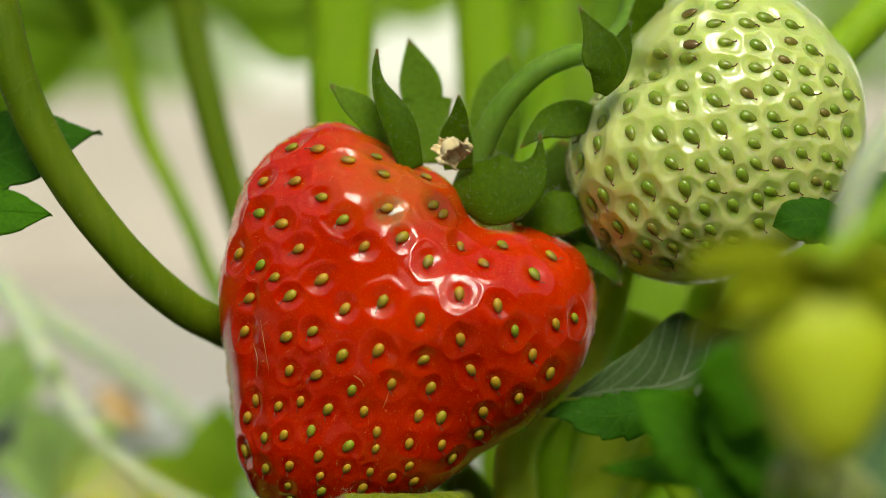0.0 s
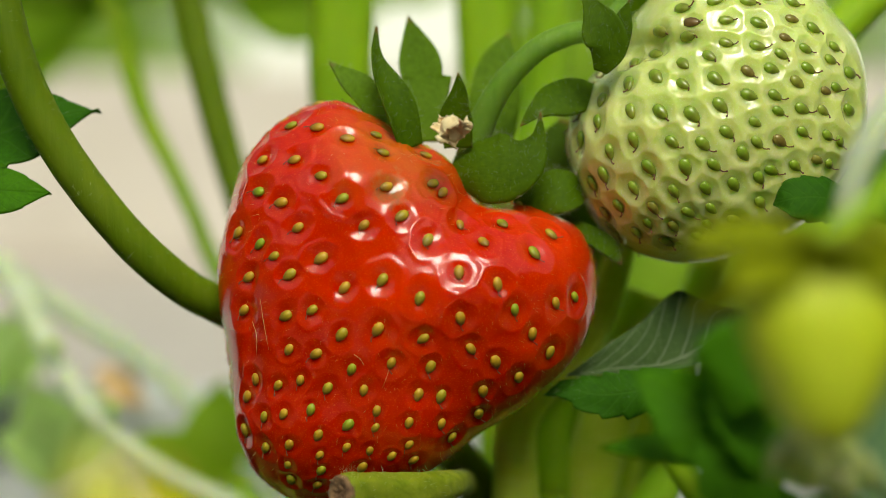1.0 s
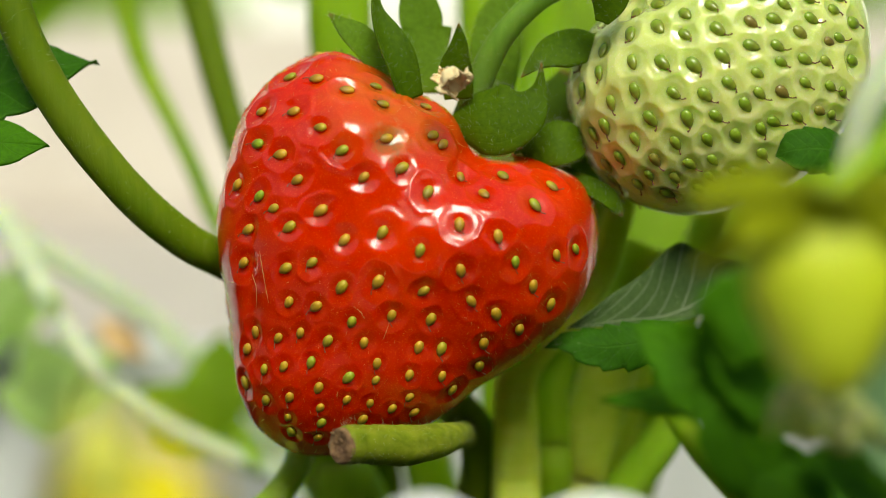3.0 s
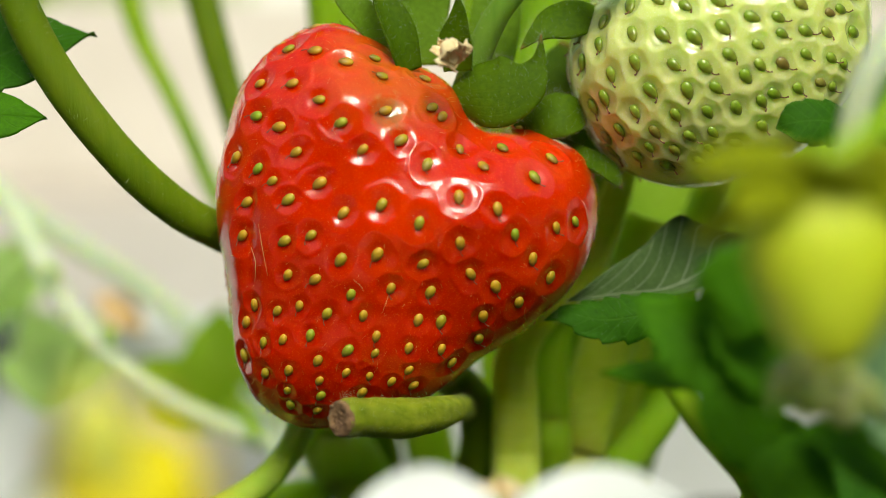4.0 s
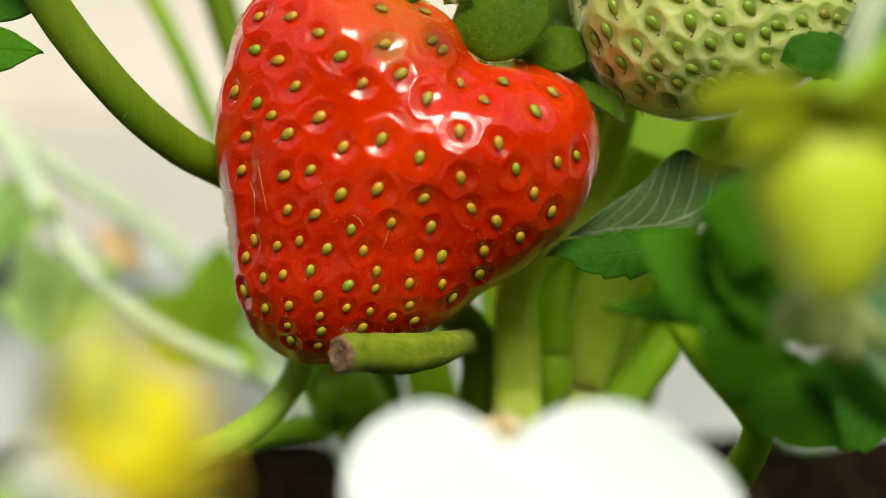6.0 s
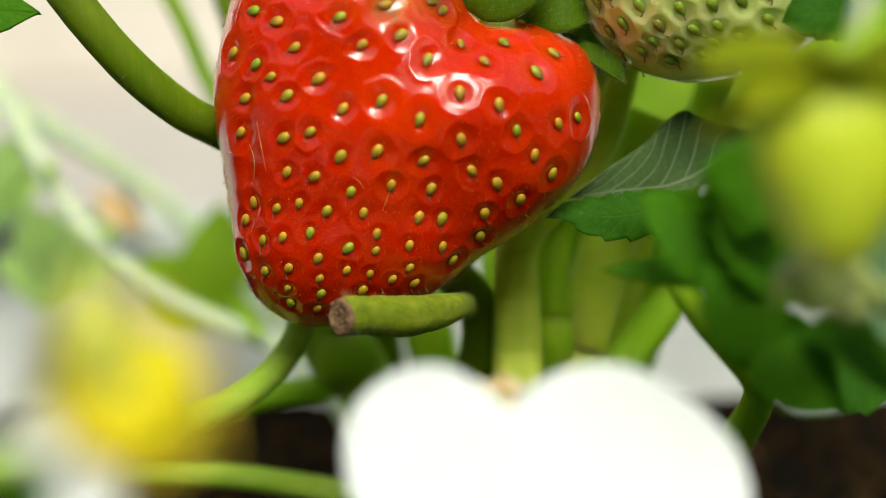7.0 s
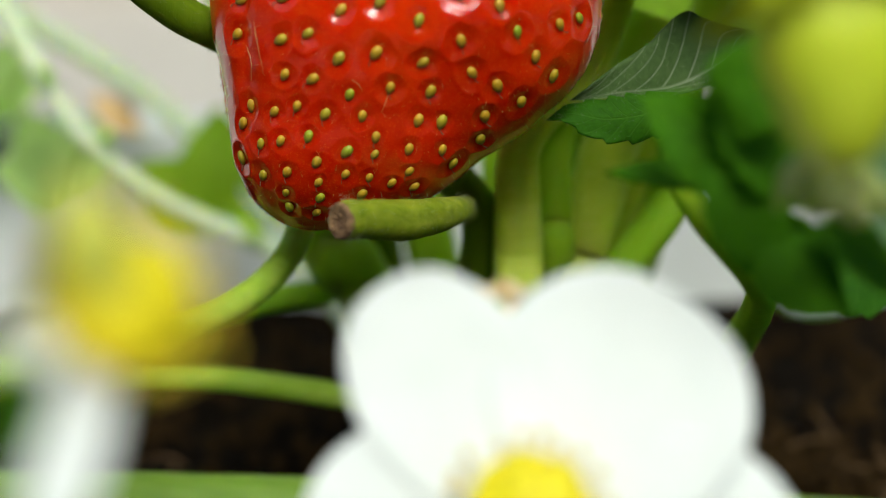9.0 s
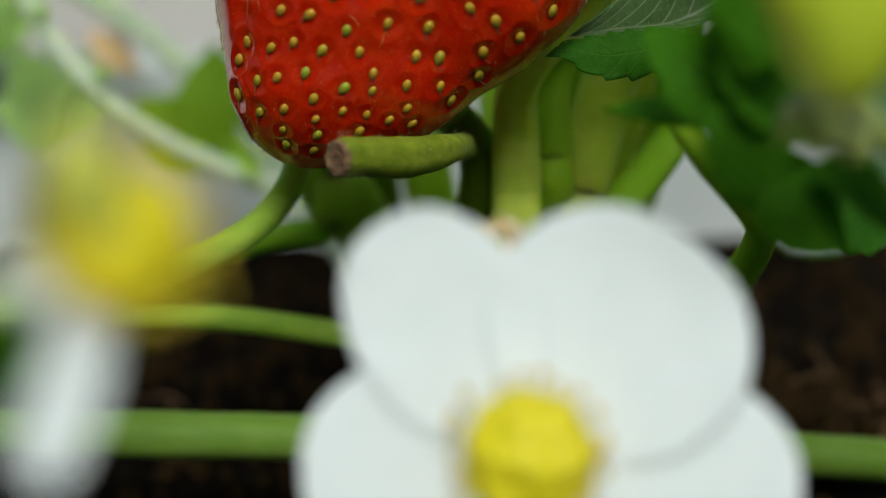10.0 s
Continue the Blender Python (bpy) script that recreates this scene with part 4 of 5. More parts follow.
def withered(name, at, size, axis, label, category, seed):
    """A dry, cupped and crumpled petal with a ruffled rim."""
    e = thing(name, at, label, category)
    A = Vector(axis).normalized()
    turn = A.to_track_quat("Z", "Y").to_matrix()
    rings, seg = 16, 48
    verts, faces = [tuple(at)], []
    for i in range(1, rings + 1):
        a = i / rings
        for k in range(seg):
            th = 2 * math.pi * k / seg
            r = size * a * (1 + 0.16 * math.sin(2 * th + seed) + 0.06 * math.sin(5 * th + 2 * seed))
            z = size * (0.45 * a * a + 0.22 * a * a * math.sin(5 * th + seed) + 0.05 * a * math.sin(9 * th))
            q = Vector((r * math.cos(th) * (1 - 0.25 * a), r * math.sin(th) * 0.75, z - size * 0.4))
            q += noise.noise_vector(q * (1.6 / size) + Vector((seed, 0, 0))) * size * 0.42 + noise.noise_vector(q * (4.2 / size)) * size * 0.22
            verts.append(tuple(turn @ q + Vector(at)))
    for k in range(seg):
        k2 = (k + 1) % seg
        faces.append((0, 1 + k, 1 + k2))
        for i in range(rings - 1):
            c = 1 + i * seg
            faces.append((c + k, c + seg + k, c + seg + k2, c + k2))
    ob = mesh_part("petal_sheet", verts, faces, DRY_PETAL, e)
    mod = ob.modifiers.new("thickness", "SOLIDIFY")
    mod.thickness = 0.00012
    return e


withered("withered_petal", (1.3, 187.0, 97.7), 2.6, (0.55, -0.45, -0.5), "crumpled dry cream petal stuck on the calyx", "petal", 1)
withered("withered_petal", (-0.3, 189.0, 98.7), 1.3, (-0.4, -0.5, 0.6), "small curled dry petal remnant on the calyx", "petal", 4)
withered("withered_flower", (5.1, 150.0, 57.7), 2.6, (0.1, -0.9, 0.4), "dried cream flower remnant behind the open flower", "flower", 7)

# ---- calyx of the unripe strawberry ----
sepal(unripe, [(18.4, 194.0, 104.6), (19.2, 193.0, 107.3), (18.6, 193.0, 109.9), (17.5, 193.5, 112.2), (15.8, 194.0, 114.7)], [(0.8, 0.8), (2.2, 2.5), (2.0, 2.6), (0.9, 1.4), 0.03], (-0.1, -0.95, 0.1), SEPAL, cup=0.35, wave=0.06, seed=11, hair=260)
sepal(unripe, [(20.1, 194.6, 106.7), (20.6, 194.2, 109.0), (20.9, 194.0, 110.9), (21.7, 194.0, 112.9)], [(1.2, 1.4), (1.4, 1.2), (1.1, 0.8), 0.03], (0.1, -0.95, 0.1), SEPAL, cup=0.2, wave=0.04, seed=12, hair=120)
sepal(unripe, [(24.0, 206.0, 108.5), (24.6, 204.5, 113.0), (25.8, 203.5, 117.0), (28.0, 203.0, 121.0)], [1.2, 1.9, 1.7, 0.05], (-0.4, -0.85, 0.2), SEPAL, cup=0.5, seed=13)
sepal(unripe, [(23.0, 214.0, 108.0), (22.4, 219.0, 115.0), (21.1, 226.0, 122.6)], [1.6, 2.9, 0.1], (0, -1, 0.1), SEPAL_LIGHT, cup=0.4, seed=14)
stalk("stalk", [(23.8, 208.0, 107.9), (24.8, 214.0, 114.2), (26.6, 221.0, 122.1)], [1.7, 1.5, 1.6], STEM_FRESH, unripe, "green fruit stalk")

# ---- the plant: stalks ----
plant = thing("strawberry_plant", (8, 262, -2), "strawberry plant with green stalks and toothed leaves", "plant")
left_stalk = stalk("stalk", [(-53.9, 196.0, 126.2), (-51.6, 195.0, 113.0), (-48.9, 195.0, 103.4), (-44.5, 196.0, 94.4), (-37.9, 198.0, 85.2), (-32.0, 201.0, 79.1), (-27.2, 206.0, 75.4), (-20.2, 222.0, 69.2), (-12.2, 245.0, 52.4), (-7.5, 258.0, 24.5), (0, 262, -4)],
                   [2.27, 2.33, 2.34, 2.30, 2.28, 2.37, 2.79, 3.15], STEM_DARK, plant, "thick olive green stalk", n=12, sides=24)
fuzz(left_stalk, 900, 0.9, seed=15, where=lambda c: c[:, 1] < 212)
stalk("stalk", [(-67.3, 300.0, 136.1)] + [(-58.6, 298.0, 117.8), (-55.3, 296.0, 106.7), (-52.3, 294.0, 98.6), (-47.8, 292.0, 90.2), (-43.6, 290.0, 81.8), (-39.6, 288.0, 73.0)] + [(-25.3, 278.0, 49.9), (2, 266, -4)], [2.2, 2.2, 2.0, 1.6, 1.5, 1.5, 1.9], STEM, plant, n=8)
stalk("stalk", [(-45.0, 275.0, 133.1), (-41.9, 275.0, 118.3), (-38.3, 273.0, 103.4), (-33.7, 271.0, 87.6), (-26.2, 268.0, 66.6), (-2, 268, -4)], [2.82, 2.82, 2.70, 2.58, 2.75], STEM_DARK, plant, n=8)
stalk("stalk", [(-16.3, 262.0, 133.2), (-15.8, 262.0, 115.7), (-15.4, 262.0, 99.7), (-8.5, 264.0, 63.4), (6, 266, -4)], [5.01, 5.10, 5.10, 4.51, 4.18], STEM, plant, n=8, groove=0.15)
stalk("stalk", [(6.6, 275.0, 134.9), (7.3, 275.0, 116.4), (8.2, 274.0, 97.8), (9.9, 270.0, 62.6), (10, 268, -4)], [5.26, 5.26, 5.11, 4.43, 4.03], STEM, plant, n=8, groove=0.15)
stalk("stalk", [(17.8, 262.0, 133.2), (17.3, 266.0, 114.1), (16.2, 270.0, 94.2), (13.5, 268.0, 64.7), (12, 270, -4)], [3.58, 3.66, 3.51, 3.30, 3.30], STEM_FRESH, plant, n=8)
# pale front stalk and its neighbours below the ripe fruit
fore = stalk("stalk", [(24.7, 221.0, 84.6), (20.1, 220.0, 71.0), (10.6, 218.0, 60.1), (9.7, 217.0, 51.2), (9.8, 218.0, 45.2), (9.7, 220.0, 33.6), (9, 252, -4)],
             [1.94, 2.40, 2.99, 3.30, 3.38, 3.49], STEM_YELLOW, plant, "pale green ribbed leaf stalk", n=10, groove=0.25)
fuzz(fore, 120, 0.8, seed=33, where=lambda c: c[:, 2] < 62)
stalk("stalk", [(23.6, 225.0, 85.9), (15.5, 224.0, 60.6), (15.0, 223.0, 48.2), (15.0, 224.0, 40.4), (14, 256, -4)], [2.19, 2.41, 2.48, 2.66, 2.91], STEM, plant, n=8)
stalk("stalk", [(28.9, 228.0, 74.7), (22.7, 227.0, 56.9), (18.6, 226.0, 42.7), (17.4, 227.0, 37.2), (16, 258, -4)], [3.96, 3.93, 3.93, 3.93, 3.66], STEM_YELLOW, plant, n=8)
stalk("stalk", [(34.1, 222.0, 56.2), (29.3, 222.0, 48.4), (23.9, 224.0, 40.0), (20.5, 226.0, 35.0), (18, 256, -4)], [2.46, 2.71, 2.74, 2.86, 2.93], STEM_FRESH, plant, n=8)
stalk("stalk", [(24.6, 240.0, 67.2), (21.1, 240.0, 57.2), (19.6, 240.0, 48.8), (19.2, 242.0, 39.8)] + [(13, 262, -4)], [1.9, 2.1, 2.3, 2.6], STEM, plant, n=8)
stalk("stalk", [(30.9, 246.0, 58.7), (27.7, 246.0, 47.5), (25.3, 246.0, 38.8), (24.1, 248.0, 30.3)] + [(17, 264, -4)], [2.4, 2.6, 2.8, 3.0], STEM_YELLOW, plant, n=8)
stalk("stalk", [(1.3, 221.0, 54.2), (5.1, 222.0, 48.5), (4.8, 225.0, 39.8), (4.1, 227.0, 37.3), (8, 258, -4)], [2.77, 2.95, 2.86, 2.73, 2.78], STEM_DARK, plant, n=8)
stalk("stalk", [(-18.4, 238.0, 44.8), (-15.2, 238.0, 38.1), (-12.9, 238.0, 36.9), (2, 268, -4)], [4.48, 4.66, 4.66, 4.33], STEM_FRESH, plant, n=8)
# cut stump in front of the stalks
STUMP = [(-11.3, 182.0, 57.6), (-10.0, 183.0, 57.4), (-7.6, 185.0, 56.9), (-4.2, 188.0, 56.1), (-0.9, 192.0, 55.7), (1.5, 197.0, 55.2)]
stump = stalk("cut_stalk", STUMP + [(2.6, 208.0, 53.0), (3.2, 226.0, 48.0)], [2.05, 2.25, 2.40, 2.38, 2.05, 1.6, 1.5, 1.5], STEM_STUMP, plant, "short yellow-green stalk with a cut brown end", n=12, sides=28, wobble=0.06)
fuzz(stump, 420, 0.9, thick=0.012, seed=41)
e0, e1 = Vector(STUMP[0]), Vector(STUMP[1])
ax = (e0 - e1).normalized()
turn = ax.to_track_quat("Z", "Y").to_matrix()
rings, seg = 12, 48
verts, faces = [tuple(turn @ Vector((0, 0, 0.12)) + e0)], []
for i in range(1, rings + 1):
    a = i / rings
    for k in range(seg):
        th = 2 * math.pi * k / seg
        q = Vector((math.cos(th), math.sin(th), 0)) * a * 2.12
        lift = 0.30 * noise.noise(q * 2.2) + 0.22 * noise.noise(q * 5.0) + 0.10 * noise.noise(q * 11.0)
        q.z = 0.10 + lift - 0.30 * max(0, 1 - a / 0.7) ** 0.7 + (0.35 if a < 0.95 else -0.35)
        verts.append(tuple(turn @ q + e0))
for k in range(seg):
    k2 = (k + 1) % seg
    faces.append((0, 1 + k, 1 + k2))
    for i in range(rings - 1):
        c = 1 + i * seg
        faces.append((c + k, c + seg + k, c + seg + k2, c + k2))
mesh_part("cut_face", verts, faces, CUT, stump, "dry brown cut face")
# stalk that leaves below the ripe fruit towards the ground
low = stalk("stalk", [(-17.2, 224.0, 55.6), (-18.2, 217.0, 50.8), (-19.6, 211.0, 47.0), (-22.8, 206.0, 43.8), (-27.0, 202.0, 41.8), (-31.8, 199.0, 40.4), (-37.7, 195.0, 39.2), (-45.9, 189.0, 38.7)],
            [1.99, 1.90, 1.87, 1.90, 1.87, 1.85, 1.73], STEM_LIME, plant, "curved light green stalk", n=12)
fuzz(low, 260, 0.8, seed=44)
# runners near the ground
run1 = stalk("runner", [(-70.3, 224.0, 27.0), (-55.8, 222.0, 26.9), (-43.8, 220.0, 27.2), (-29.5, 222.0, 25.6), (-15.0, 226.0, 21.9), (-1.6, 234.0, 16.5), (10, 252, 2)], [1.82, 1.82, 1.82, 1.91, 2.04], STEM_LIME, plant, "thin green runner", n=8, groove=0.2)
fuzz(run1, 160, 0.7, seed=45)
stalk("runner", [(-53.0, 228.0, 28.5), (-43.3, 232.0, 28.9), (-32.4, 236.0, 31.3), (-25.2, 238.0, 32.7), (-18.7, 240.0, 32.9), (-12.2, 244.0, 30.5)] + [(4, 258, 0)], [1.6, 1.9, 1.9, 2.0, 2.05], STEM_FRESH, plant, "thin green runner", n=8)
run2 = stalk("runner", [(-72.5, 216.0, 11.8), (-53.5, 214.0, 12.2), (-36.8, 214.0, 11.7), (-17.0, 216.0, 10.2), (9.4, 220.0, 6.4), (37.5, 222.0, 5.3), (57.5, 222.0, 4.1), (79.2, 224.0, 1.4)],
             [3.36, 3.36, 3.36, 3.32, 3.31, 3.03, 3.19], STEM_RUNNER, plant, "stout green runner lying on the soil", n=10, groove=0.1)
fuzz(run2, 420, 0.8, seed=46)
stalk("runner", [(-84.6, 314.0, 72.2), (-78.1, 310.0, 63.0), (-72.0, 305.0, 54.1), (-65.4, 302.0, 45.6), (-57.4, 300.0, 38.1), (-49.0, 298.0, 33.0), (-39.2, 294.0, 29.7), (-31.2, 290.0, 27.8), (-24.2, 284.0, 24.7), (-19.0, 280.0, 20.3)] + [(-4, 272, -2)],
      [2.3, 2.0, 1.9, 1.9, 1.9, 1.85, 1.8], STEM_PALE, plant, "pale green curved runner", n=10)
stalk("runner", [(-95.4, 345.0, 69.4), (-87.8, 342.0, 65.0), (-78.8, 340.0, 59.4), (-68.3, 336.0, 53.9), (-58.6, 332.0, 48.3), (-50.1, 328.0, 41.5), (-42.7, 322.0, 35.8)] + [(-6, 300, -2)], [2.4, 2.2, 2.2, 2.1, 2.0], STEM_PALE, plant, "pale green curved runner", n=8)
# stalks beside the unripe fruit
stalk("stalk", [(71.8, 232.0, 129.4), (64.1, 232.0, 120.5), (57.5, 230.0, 114.1), (51.3, 230.0, 106.7), (44.0, 236.0, 92.5), (38.5, 246.0, 72.7), (32.0, 252.0, 41.4), (20, 258, -4)],
      [3.17, 3.01, 2.99, 2.91, 2.90, 2.86, 2.91], STEM, plant, n=10)
stalk("stalk", [(45.3, 152.0, 105.5), (40.7, 150.0, 100.3), (37.7, 150.0, 95.2), (36.8, 152.0, 88.4), (39.4, 160.0, 77.8)], [1.44, 1.54, 1.44, 1.25, 1.19], STEM_PALE, plant, n=10)

# ---- the plant: leaves ----
def petiole(way, thick=0.8):
    """A leaf stalk along the way, from the plant to a leaf."""
    stalk("petiole", way, [thick * 1.3, thick, thick, thick * 0.8], STEM_FRESH, plant, sides=12, n=6)


def leaf(*a, foot=None, **kw):
    ob = blade("leaflet", *a, parent=plant, **kw)
    if foot:
        petiole(list(foot) + [a[0]])
    return ob


def trifoliate(centre, size, heading, facing, material, seed, start, spread=0.9):
    """Three toothed leaflets on a common point."""
    c, h, up = Vector(centre), Vector(heading).normalized(), Vector(facing).normalized()
    a = Vector(start)
    petiole([start, tuple(a.lerp(c, 0.4) + Vector((0, 0, 4))), tuple(a.lerp(c, 0.75) + Vector((0, 0, 4))), centre])
    for k in (-1, 0, 1):
        d = (Matrix.Rotation(k * spread, 3, up) @ h).normalized()
        tip = c + d * size * (1.0 if k == 0 else 0.85)
        blade("leaflet", tuple(c), tuple(tip), size * 0.72, tuple(up), material, plant, "", bend=size * 0.06, cup=size * 0.05, teeth=9, wave=size * 0.012, droop=-size * 0.1, seed=seed + k, nu=54, nv=12, sharp=0.6)


leaf((-63.5, 203.0, 93.2), (-42.1, 203.0, 100.6), 14.5, (-0.2, -0.75, 0.7), LEAF_DARK, bend=1.5, cup=1.0, teeth=6, droop=-0.5, wave=0.3, foot=[(-53.9, 196.0, 126.2), (-66.1, 198.0, 111.8)], seed=2)
leaf((-63.6, 197.0, 90.3), (-46.4, 196.0, 90.4), 8.31, (0.1, -0.9, 0.45), LEAF, bend=1.0, cup=0.6, teeth=6, wave=0.25, sharp=0.5, foot=[(-53.9, 196.0, 126.2), (-66.1, 198.0, 111.8)], seed=3)
# folded leaf with a silvery underside, beside the ripe fruit
under = sheet("leaflet", [(15.3, 202.0, 67.6), (21.4, 203.0, 68.3), (27.8, 204.0, 68.8), (34.1, 206.0, 71.4), (38.3, 208.0, 74.8)], [(0.1, 0.1), (0.6, 3.4), (1.2, 7.0), (1.5, 7.4), (0.1, 0.3)], (-0.1, -0.95, 0.1), LEAF_UNDER, plant, "silvery underside of a folded leaf", cup=0.5, wave=0.25, seed=4)
fuzz(under, 900, 0.9, seed=51)
fold = sheet("leaflet", [(27.9, 197.0, 67.6), (22.8, 197.0, 66.5), (18.9, 198.0, 66.0), (15.0, 199.0, 66.5), (12.3, 200.0, 65.5)], [2.2, 3.2, 3.0, 1.5, 0.05], (-0.05, -0.9, 0.4), LEAF_DARK, plant, "", cup=-0.8, teeth=6, tooth=0.22, wave=0.3, seed=5)
fuzz(fold, 300, 0.8, seed=52)
# dark leaves lower down
leaf((31.1, 156.0, 65.3), (18.0, 158.0, 75.4), 9.60, (-0.3, -0.8, 0.5), LEAF, bend=1.5, cup=1.0, teeth=7, wave=0.5, seed=6)
leaf((33.9, 154.0, 65.2), (23.4, 154.0, 76.5), 10.53, (-0.1, -0.7, 0.7), LEAF, bend=1.5, cup=1.0, teeth=7, wave=0.5, seed=7)
leaf((26.7, 162.0, 64.8), (15.7, 164.0, 66.5), 3.57, (-0.1, -0.6, 0.8), LEAF, bend=1.0, cup=0.6, teeth=5, seed=8)
leaf((23.8, 152.0, 70.1), (30.3, 152.0, 58.3), 8.83, (0.2, -0.9, 0.3), LEAF, bend=1.2, cup=1.0, teeth=6, wave=0.4, seed=9)
leaf((28.6, 152.0, 62.6), (36.3, 150.0, 55.8), 8.26, (0.1, -0.9, 0.4), LEAF, bend=1.0, cup=-1.0, teeth=6, sharp=0.5, seed=10)
leaf((32.9, 150.0, 64.1), (43.0, 150.0, 57.2), 7.18, (0.1, -0.6, 0.8), LEAF, bend=1.2, cup=0.6, teeth=7, seed=11)
leaf((29.2, 150.0, 81.8), (26.2, 150.0, 71.9), 10.25, (-0.2, -0.95, 0.2), LEAF, bend=1.2, cup=1.0, teeth=7, wave=0.4, seed=12)
stalk("stalk", [(23.4, 172.0, 64.9), (27.1, 172.0, 59.5), (33.4, 176.0, 52.2), (36.5, 190.0, 45.0), (37.6, 212.0, 32.5), (30, 246, -2)], [1.29, 1.41, 1.70, 1.97, 2.32, 2.62], STEM, plant, n=8)
leaf((43.1, 142.0, 65.9), (36.0, 146.0, 79.8), 9.35, (-0.5, -0.8, 0.4), LEAF_GREY, bend=1.0, cup=1.2, teeth=7, foot=[(74, 225, -2), (76, 205, 40)], seed=13)
leaf((44.9, 142.0, 63.0), (35.8, 146.0, 70.2), 7.38, (-0.4, -0.8, 0.5), LEAF_GREY, bend=1.0, cup=1.2, teeth=7, foot=[(74, 225, -2), (76, 205, 40)], seed=14)
sheet("leaflet", [(48.2, 190.0, 89.3), (45.1, 188.0, 90.0), (42.0, 187.0, 90.4), (39.2, 187.0, 90.2), (37.5, 188.0, 89.5)], [0.8, 2.6, 3.0, 2.2, 0.1], (-0.1, -0.9, 0.4), LEAF_DARK, plant, "", cup=-0.4, teeth=5, tooth=0.12, wave=0.2, seed=15)
petiole([(74, 225, -2), (76, 205, 40), (52.0, 190.0, 88.0)])
sheet("leaflet", [(54.2, 182.0, 55.1), (50.0, 180.0, 53.6), (45.8, 178.0, 52.9), (42.2, 178.0, 51.0), (40.3, 180.0, 48.5)], [(0.8, 1.2), (3.2, 4.8), (3.6, 5.6), (2.6, 4.4), 0.1], (-0.1, -0.8, 0.5), LEAF_DARK, plant, "", cup=0.5, teeth=6, tooth=0.15, wave=0.3, seed=17)
petiole([(74, 225, -2), (70, 210, 20), (58.0, 182.0, 52.0)])
leaf((52.8, 176.0, 86.5), (47.4, 186.0, 96.0), 9.23, (-0.3, -0.8, 0.5), LEAF, bend=1.0, teeth=7, foot=[(74, 225, -2), (76, 205, 40)], seed=16)
sheet("leaflet", [(27.1, 162.0, 64.7), (30.2, 160.0, 62.1), (33.1, 158.0, 59.5), (35.7, 157.0, 56.9), (38.6, 157.0, 54.1)], [0.6, 2.8, 3.6, 3.0, 0.1], (-0.2, -0.85, 0.4), LEAF, plant, "", cup=0.6, teeth=6, tooth=0.15, wave=0.3, seed=18)
sheet("leaflet", [(25.9, 166.0, 70.3), (29.1, 164.0, 68.3), (32.3, 163.0, 66.2), (35.1, 163.0, 65.1), (37.7, 164.0, 62.6)], [0.5, 2.0, 2.6, 1.8, 0.1], (0.1, -0.8, 0.5), LEAF_DARK, plant, "", cup=-0.5, teeth=6, tooth=0.18, wave=0.3, seed=19)
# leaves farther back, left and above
trifoliate((-67.7, 330.0, 119.7), 34, (-0.5, 0.3, 0.4), (0.2, -0.8, 0.6), LEAF_PAINTED_LIT, 60, (-67.3, 300.0, 136.1))
trifoliate((-42.6, 345.0, 122.9), 30, (0.5, 0.3, 0.3), (-0.1, -0.8, 0.6), LEAF_PAINTED_LIT, 64, (-45.0, 275.0, 133.1))
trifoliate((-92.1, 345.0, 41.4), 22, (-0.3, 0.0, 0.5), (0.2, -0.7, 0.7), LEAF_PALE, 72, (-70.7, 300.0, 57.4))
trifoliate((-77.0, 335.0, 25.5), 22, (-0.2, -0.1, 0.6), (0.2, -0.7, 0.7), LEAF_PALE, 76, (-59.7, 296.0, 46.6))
trifoliate((57.0, 420.0, 41.7), 52, (0.2, 0.3, 0.6), (0.0, -0.9, 0.5), LEAF_PAINTED_LIT, 84, (38.5, 246.0, 72.7))
trifoliate((25.3, 380.0, 127.8), 40, (0.3, 0.2, 0.6), (0.0, -0.9, 0.5), LEAF_PAINTED_LIT, 88, (17.8, 262.0, 133.2))
trifoliate((78.0, 420.0, 46.0), 54, (0.3, 0.3, 0.3), (0.0, -0.9, 0.5), LEAF_PAINTED_LIT, 92, (38.5, 246.0, 72.7))
trifoliate((112.0, 420.0, 53.4), 56, (0.3, 0.3, 0.5), (0.0, -0.9, 0.5), LEAF_PAINTED_LIT, 96, (51.3, 230.0, 106.7))
trifoliate((-43.7, 318.0, 24.2), 24, (0.0, 0.1, 0.7), (0.0, -0.9, 0.4), LEAF_PAINTED_LIT, 100, (-33.1, 286.0, 30.2))

trifoliate((-105.6, 430.0, 130.0), 52, (-0.3, 0.2, 0.5), (0.1, -0.7, 0.7), LEAF_PAINTED_LIT, 140, (-67.3, 300.0, 136.1))
trifoliate((-73.9, 450.0, 133.0), 50, (0.1, 0.2, 0.6), (0.0, -0.7, 0.7), LEAF_PAINTED_LIT, 144, (-45.0, 275.0, 133.1))
trifoliate((-48.5, 470.0, 128.1), 40, (0.4, 0.2, 0.4), (0.0, -0.7, 0.7), LEAF_PAINTED_LIT, 148, (-16.3, 262.0, 133.2))
trifoliate((27.5, 460.0, 127.5), 60, (0.1, 0.2, 0.6), (0.0, -0.7, 0.7), LEAF_PAINTED_LIT, 152, (6.6, 275.0, 134.9))
trifoliate((38.5, 440.0, 86.0), 60, (0.1, 0.2, 0.6), (0.0, -0.7, 0.7), LEAF_PAINTED_LIT, 156, (16.2, 270.0, 94.2))
trifoliate((-13.9, 520.0, 134.6), 34, (0.1, 0.2, 0.8), (0.0, -0.8, 0.6), LEAF_PAINTED_LIT, 160, (-16.3, 262.0, 133.2))
